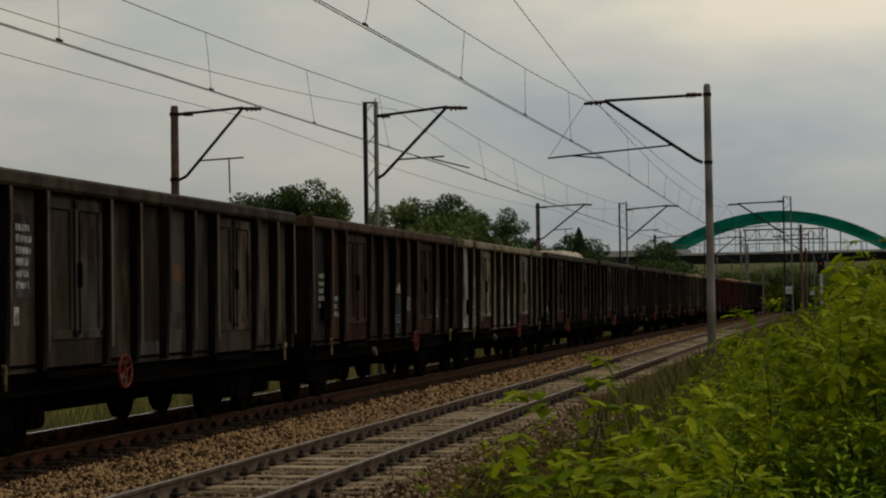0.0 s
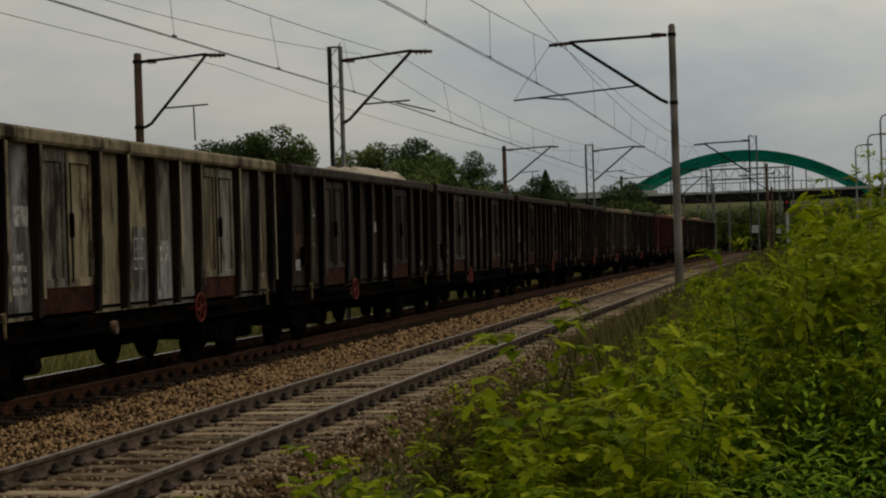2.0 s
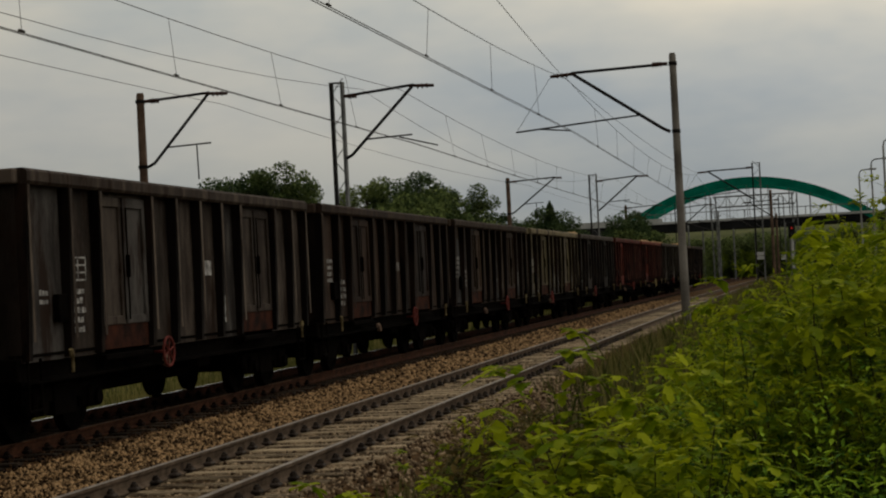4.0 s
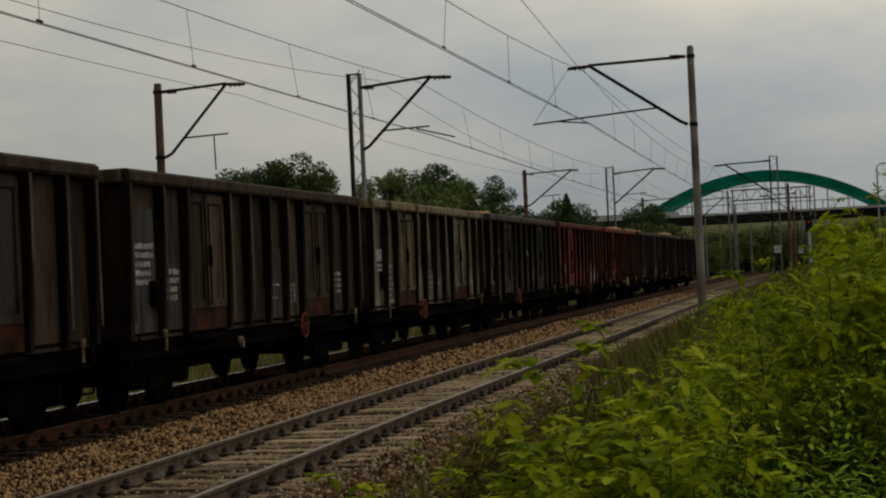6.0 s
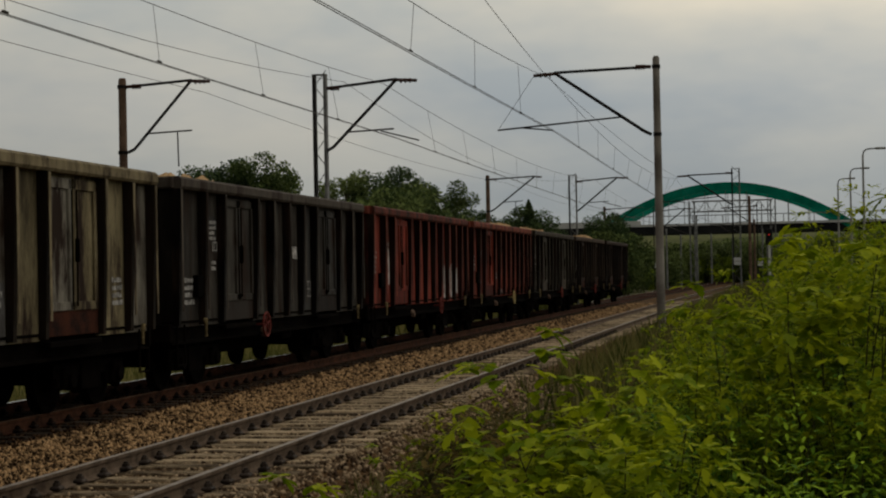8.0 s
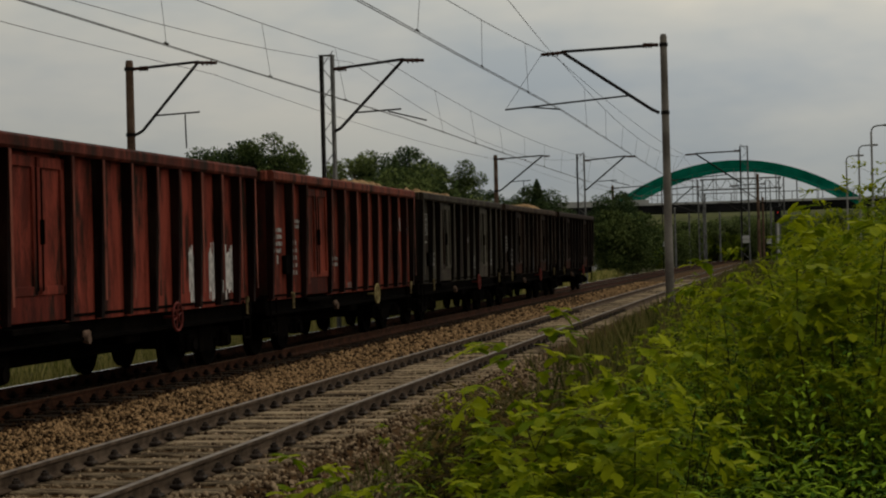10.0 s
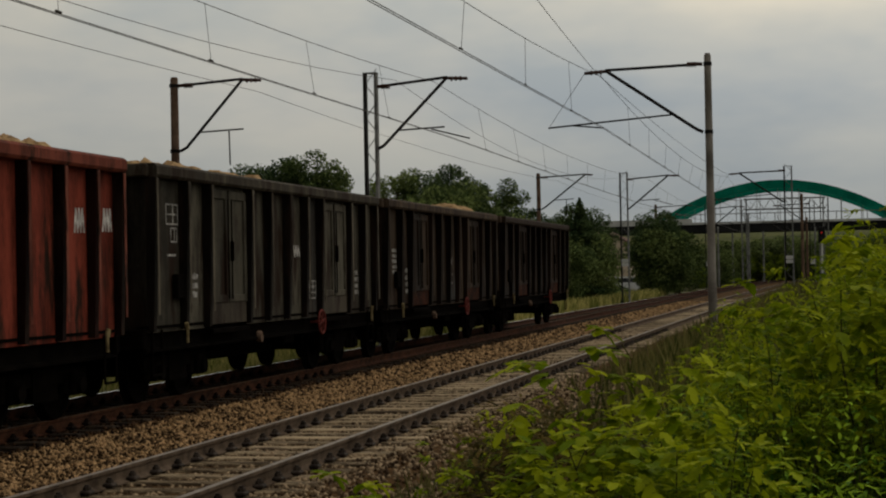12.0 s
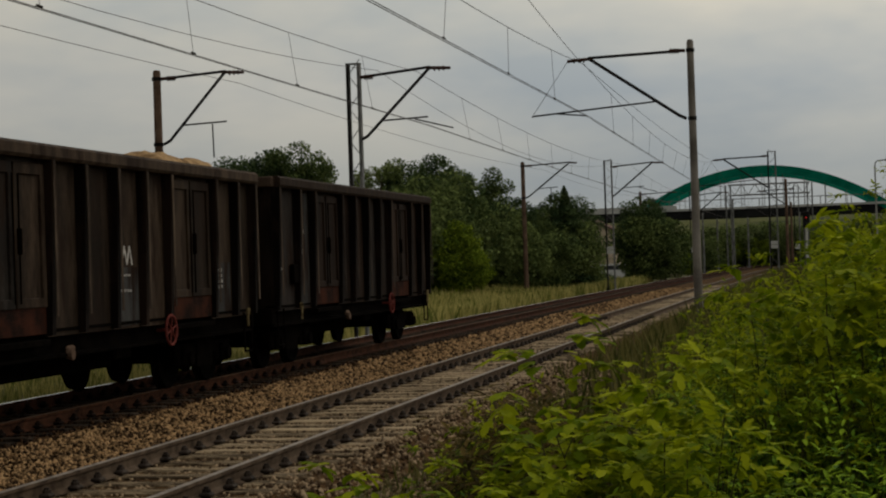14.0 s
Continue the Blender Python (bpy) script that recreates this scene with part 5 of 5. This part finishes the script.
def build_trees():
    rng = random.Random(5)
    kinds = {
        "broad": build_tree(1, 8.0, 5.2, "tree_leaf", "leafy green broadleaf tree beyond the railway", leaves=15000, clump=0.19),
        "open": build_tree(2, 9.0, 4.6, "tree_leaf", "tall loose-crowned broadleaf tree beyond the railway", low=0.3, leaves=15000, clump=0.19),
        "pine": build_tree(3, 8.0, 5.6, "pine_leaf", "dark green pine with a rounded crown", low=0.25, leaves=15000, clump=0.19),
        "spruce": build_tree(4, 7.0, 6.2, "pine_leaf", "dark green conical conifer", low=0.05, conic=True, leaves=15000, clump=0.19),
        "light_bush": build_tree(8, 4.2, 4.4, "tree_light", "bright yellow-green bush beside the meadow", low=0.05, leaves=12000, clump=0.17),
        "bush": build_tree(6, 4.2, 4.6, "tree_leaf", "broad green bush at the edge of the meadow", low=0.05, leaves=8000, clump=0.19),
    }
    base = {"broad": 8.0, "open": 9.0, "pine": 8.0, "spruce": 7.0, "bush": 4.2, "light_bush": 4.2}
    used = set()
    # kind, bearing ratio x/y, distance y, height
    rows = [("light_bush", -0.210, 92, 4.3), ("light_bush", -0.199, 96, 3.0), ("light_bush", -0.222, 95, 4.4), ("light_bush", -0.250, 96, 4.2), ("light_bush", -0.158, 121, 5.0), ("bush", -0.060, 212, 3.4), ("bush", -0.008, 198, 3.6), ("light_bush", 0.006, 190, 4.4), ("bush", -0.072, 228, 4.2), ("light_bush", -0.046, 264, 4.6), ("bush", -0.038, 266, 5.2), ("light_bush", -0.030, 264, 4.4), ("bush", -0.022, 267, 5.4), ("bush", -0.014, 264, 4.8), ("bush", -0.052, 266, 5.0), ("light_bush", -0.064, 232, 3.8), ("bush", -0.055, 230, 4.6), ("bush", -0.002, 228, 4.2), ("light_bush", 0.012, 224, 4.8),
            ("light_bush", -0.070, 190, 2.4),
            ("pine", -0.320, 118, 9.8), ("pine", -0.332, 122, 9.6), ("open", -0.297, 116, 10.2), ("open", -0.288, 120, 9.0), ("broad", -0.272, 124, 7.0), ("open", -0.247, 120, 9.2), ("broad", -0.240, 125, 8.0),
            ("pine", -0.223, 122, 9.2), ("pine", -0.216, 126, 8.2), ("broad", -0.206, 132, 8.2), ("broad", -0.194, 130, 8.4), ("open", -0.187, 128, 8.6), ("broad", -0.179, 135, 7.0),
            ("bush", -0.216, 98, 5.6), ("broad", -0.205, 104, 5.9), ("broad", -0.196, 110, 6.3), ("bush", -0.184, 106, 4.4), ("pine", -0.173, 112, 5.9), ("broad", -0.160, 118, 6.0), ("broad", -0.152, 114, 5.2),
            ("spruce", -0.139, 116, 7.4), ("spruce", -0.145, 119, 6.4), ("pine", -0.137, 121, 6.6), ("spruce", -0.134, 122, 6.2), ("bush", -0.137, 116, 3.8), ("bush", -0.224, 94, 4.8), ("bush", -0.168, 108, 3.6), ("bush", -0.15, 110, 3.2),
            ("pine", -0.0955, 148, 7.0), ("broad", -0.1005, 150, 6.2), ("broad", -0.0855, 152, 6.2), ("bush", -0.094, 147, 4.6), ("bush", -0.083, 150, 4.2),
            ("bush", -0.24, 90, 4.6), ("broad", -0.258, 112, 6.4), ("broad", -0.31, 125, 7.0), ("broad", -0.362, 124, 6.6), ("broad", -0.235, 118, 6.5), ("bush", -0.27, 100, 4.2),
            ("bush", 0.03, 150, 3.6), ("bush", 0.012, 170, 3.2), ("broad", 0.05, 180, 6.0), ("bush", 0.08, 120, 4.2), ("broad", 0.09, 150, 7.0), ("broad", -0.145, 220, 7.0), ("bush", -0.063, 215, 2.8)]
    for kind, ratio, y, h in rows:
        t = kinds[kind]
        x = ratio * y
        s = 0.96 * h / base[kind] * {"pine": 1.03, "open": 1.03, "broad": 0.92, "bush": 1.22, "light_bush": 1.0, "spruce": 1.0}[kind]
        wide = s * (1.15 if kind == "spruce" else 1.0)
        m = pose(x, y, ground_z(x, y) - 0.05, 0, 0, rng.uniform(0, 360)) @ Matrix.Diagonal((wide, wide, s, 1))
        if kind in used:
            copy_thing(t, m).matrix_basis = m
        else:
            used.add(kind)
            t.matrix_basis = m


build_trees()


def build_grass():
    """Tall yellowing grass between the line and the trees, and tufts along the ballast."""
    rng = np.random.default_rng(8)
    blade_v = [(-0.03, 0, 0), (0.03, 0, 0), (0.02, 0.10, 0.55), (-0.02, 0.10, 0.55), (0, 0.30, 1.0)]
    blade_t = [(0, 1, 2), (0, 2, 3), (3, 2, 4)]
    for x0, x1, y0, y1, n, hmin, hmax in ((-24, -13.4, 50, 150, 46000, 0.30, 0.85), (-34, -24, 90, 150, 9000, 0.5, 1.0), (-13.9, -13.2, 12, 60, 5000, 0.15, 0.4),
                                          (-30, -13.6, 14, 55, 16000, 0.3, 0.7), (-2.6, 3, 18, 110, 16000, 0.4, 1.0), (-4.6, -2.6, 30, 110, 5000, 0.2, 0.5), (-4.1, -0.6, 4.5, 26, 6000, 0.08, 0.28)):
        x, y = rng.uniform(x0, x1, n), rng.uniform(y0, y1, n)
        z = np.array([ground_z(a, b) for a, b in zip(x, y)])
        h = rng.uniform(hmin, hmax, n)
        w = h * rng.uniform(0.6, 1.3, n) * (1.0 + (y > 60) * 0.8)
        mesh = fast_scatter("grass", blade_v, blade_t, placed(np.stack([x, y, z], 1), turns(rng, n, 0.28), np.stack([w, h, h], 1)))
        tagged(link_mesh("grass", mesh, "grass" if x1 < -13 else "weed_grass"), "tall uncut green and straw-coloured grass", "grass", kind="stuff")


build_grass()


# ---- the road bridge and what stands before it ----
BY = 240.0


def build_bridge():
    bridge = thing("arch_bridge", "green steel arch road bridge across the railway", "bridge", m=pose(0, BY, 0))
    part("girder", box(bmesh.new(), -70, 90, -0.3, 0.3, 6.75, 7.75), "girder", bridge, "dark steel edge girder")
    part("far_girder", box(bmesh.new(), -70, 90, 10.7, 11.3, 6.75, 7.75), "girder", bridge)
    part("deck", box(bmesh.new(), -70, 90, -0.8, 11.8, 7.75, 8.05), "concrete_pale", bridge, "pale concrete deck edge")
    bm = bmesh.new()
    box(bm, -70, -18, -0.8, -0.6, 8.05, 8.55)
    part("barrier", bm, "concrete_pale", bridge, "pale concrete barrier")
    for k in range(28):
        x = -19 + 4.0 * k
        part("railing_post", box(bmesh.new(), x - 0.05, x + 0.05, -0.75, -0.65, 8.05, 9.1), "mast_steel", bridge)
    part("railing", box(bmesh.new(), -20, 90, -0.74, -0.66, 9.05, 9.15), "mast_steel", bridge)
    cx, half, top, foot = -6.6, 16.6, 12.95, 7.3
    for y in (0.0, 11.0):
        bm = bmesh.new()
        n = 40
        rows = []
        for i in range(n + 1):
            u = -1 + 2 * i / n
            x, z = cx + half * u, foot + (top - foot) * (1 - u * u)
            slope = -2 * u * (top - foot) / half
            nx, nz = -slope / math.hypot(1, slope), 1 / math.hypot(1, slope)
            w = 0.55
            rows.append([bm.verts.new((x + nx * w * a, y + b, z + nz * w * a)) for a, b in ((-1, -0.5), (1, -0.5), (1, 0.5), (-1, 0.5))])
        for a, b in zip(rows, rows[1:]):
            for k in range(4):
                bm.faces.new((a[k], a[(k + 1) % 4], b[(k + 1) % 4], b[k]))
        bm.faces.new(rows[0])
        bm.faces.new(rows[-1][::-1])
        part("arch_rib", bm, "arch", bridge, "green painted steel arch rib")
        for i in range(1, 12):
            u = -1 + 2 * i / 12
            z = foot + (top - foot) * (1 - u * u)
            part("hanger", bar(bmesh.new(), (cx + half * u, y, 8.0), (cx + half * u, y, z), 0.045, 5), "mast_steel", bridge)
    for i in (3, 5, 7, 9):
        u = -1 + 2 * i / 12
        z = foot + (top - foot) * (1 - u * u)
        part("cross_brace", bar(bmesh.new(), (cx + half * u, 0, z), (cx + half * u, 11, z), 0.25, 8), "arch", bridge)
    for x in (-24.5, 11.5, 34, -46):
        for y in (1.5, 9.5):
            part("pier", box(bmesh.new(), x - 0.6, x + 0.6, y - 0.6, y + 0.6, -0.8, 6.9, 0.1), "concrete", bridge)


build_bridge()


def build_far_slope():
    bm = bmesh.new()
    xs = [-420 + 20 * i for i in range(43)]
    prof = [(262, -0.8), (280, 2.2), (300, 5.2), (325, 7.6), (370, 9.6), (460, 10.5)]
    rows = [[bm.verts.new((x, y, z + (z > 0) * 0.7 * noise.noise(Vector((x * 0.02, y * 0.05, 2))))) for x in xs] for y, z in prof]
    for a, b in zip(rows, rows[1:]):
        for i in range(len(xs) - 1):
            bm.faces.new((a[i], a[i + 1], b[i + 1], b[i]))
    tagged(part("backdrop_slope", bm, "meadow"), "distant green grassy slope behind the bridge", "slope", kind="structure")


build_far_slope()


def build_gantry():
    g = thing("signal_gantry", "grey steel lattice gantry spanning the tracks", "gantry", m=pose(0, 190, 0))
    x0, x1, z0, z1 = -8.8, -0.3, 8.0, 9.1
    for x in (x0, x1):
        for dx in (-0.25, 0.25):
            part("leg", box(bmesh.new(), x + dx - 0.07, x + dx + 0.07, -0.1, 0.1, -0.6, z1), "mast_steel", g)
        for k in range(10):
            s = 1 if k % 2 else -1
            part("lacing_bar", bar(bmesh.new(), (x - 0.25 * s, 0, 0.85 * k), (x + 0.25 * s, 0, 0.85 * (k + 1)), 0.03, 5), "mast_steel", g)
    for z in (z0, z1):
        for y in (-0.5, 0.5):
            part("chord", bar(bmesh.new(), (x0, y, z), (x1, y, z), 0.06, 6), "mast_steel", g)
    for k in range(12):
        x = x0 + (x1 - x0) * k / 12
        w = (x1 - x0) / 12
        part("diagonal", bar(bmesh.new(), (x, -0.5, z0 if k % 2 else z1), (x + w, -0.5, z1 if k % 2 else z0), 0.035, 5), "mast_steel", g)


build_gantry()


def build_signal():
    s = thing("railway_signal", "white-posted railway signal showing a red light", "signal", m=pose(-0.52, 130, 0))
    part("post", bar(bmesh.new(), (0, 0, -0.5), (0, 0, 4.0), 0.09, 10), "concrete_pale", s)
    head = part("head", box(bmesh.new(), -0.25, 0.25, -0.12, 0.1, 3.5, 4.7, 0.08), "black", s)
    part("red_lens", bar(bmesh.new(), (0, -0.12, 4.25), (0, -0.16, 4.25), 0.05, 14), "signal_red", head, "glowing red lens")
    part("dark_lens", bar(bmesh.new(), (0, -0.12, 3.85), (0, -0.15, 3.85), 0.11, 14), "pane", head)
    part("ladder", box(bmesh.new(), -0.2, 0.2, 0.25, 0.29, -0.4, 3.6), "mast_steel", s)


build_signal()


def build_pole(x, y, h, mat, label):
    p = thing("pole", label, "pole", "poles by the bridge", m=pose(x, y, 0))
    part("shaft", bar(bmesh.new(), (0, 0, -0.6), (0, 0, h), 0.14, 8, 0.10), mat, p)
    part("cap", bar(bmesh.new(), (0, 0, h), (0, 0, h + 0.12), 0.14, 8, 0.08), mat, p)
    part("bracket", bar(bmesh.new(), (0, 0, h - 0.5), (0.35, 0, h - 0.3), 0.03, 6), "arm_steel", p)


for ratio, y, h in ((-0.044, 215, 8.2), (-0.0145, 140, 7.4), (-0.0075, 215, 6.4), (-0.053, 225, 6.2), (-0.036, 228, 6.3), (-0.061, 205, 6.5), (-0.024, 222, 6.0), (-0.012, 178, 6.6), (0.003, 220, 6.0)):
    build_pole(ratio * y, y, h, "brown_concrete" if y < 200 else "mast_steel", "slender weathered line pole before the bridge")


def build_street_lamp(x, y, h):
    p = thing("street_lamp", "tall grey street lamp with a curved arm", "lamp", "street lamps", m=pose(x, y, 0))
    part("pole", bar(bmesh.new(), (0, 0, -0.6), (0, 0, h - 0.35), 0.10, 10, 0.06), "concrete", p)
    bm = bmesh.new()
    pts = [(0.0, h - 0.4), (0.06, h - 0.12), (0.25, h + 0.02), (0.9, h + 0.06)]
    for (a, b), (c, d) in zip(pts, pts[1:]):
        bar(bm, (a, 0, b), (c, 0, d), 0.045, 6)
    part("arm", bm, "mast_steel", p)
    part("lamp_head", box(bmesh.new(), 0.75, 1.4, -0.14, 0.14, h - 0.02, h + 0.12, 0.04), "concrete", p)


for x, y in ((5.32, 111), (5.44, 133), (5.05, 148)):
    build_street_lamp(x, y, 9.0)


def build_house():
    h = thing("house", "pale plastered house with a low pitched roof", "house", m=pose(-23.4, 188, -0.6))
    part("wall", sweep(bmesh.new(), [(-4.0, 0), (2.6, 0), (2.6, 5.2), (-0.7, 6.7), (-4.0, 5.2)], 0, 8), "plaster", h)
    for s in (-1, 1):
        bm = sweep(bmesh.new(), [(-0.7, 6.75), (-0.7 + s * 3.8, 5.02), (-0.7 + s * 3.8, 5.20), (-0.7, 6.93)], -0.35, 8.35)
        part("roof", bm, "roof", h)
    for x in (-2.9, -1.4):
        for z in (1.0, 3.4):
            w = part("window", box(bmesh.new(), x - 0.5, x + 0.5, -0.06, 0.05, z, z + 1.3, 0.01), "concrete_pale", h)
            part("pane", box(bmesh.new(), x - 0.42, x + 0.42, -0.08, -0.05, z + 0.08, z + 1.22), "pane", w)


def build_car():
    c = thing("car", "white parked van beside the meadow track", "car", m=pose(-18.9, 171, -0.55, 0, 0, 80))
    bm = sweep(bmesh.new(), [(-0.85, 0.35), (0.85, 0.35), (0.88, 1.0), (0.72, 1.75), (-0.72, 1.75), (-0.88, 1.0)], -2.2, 2.2)
    part("body", bm, "car_white", c)
    part("windscreen", box(bmesh.new(), -0.68, 0.68, -2.23, -2.19, 1.05, 1.6, 0.01), "pane", c)
    for s in (-1, 1):
        part("side_window", box(bmesh.new(), s * 0.80, s * 0.84, -1.6, 1.6, 1.15, 1.6, 0.01), "pane", c)
        for y in (-1.4, 1.4):
            w = part("wheel", bar(bmesh.new(), (s * 0.72, y, 0.32), (s * 0.92, y, 0.32), 0.32, 16), "tyre", c)
            part("rim", bar(bmesh.new(), (s * 0.92, y, 0.32), (s * 0.935, y, 0.32), 0.19, 12), "mast_steel", w)


build_house()
build_car()

motions()
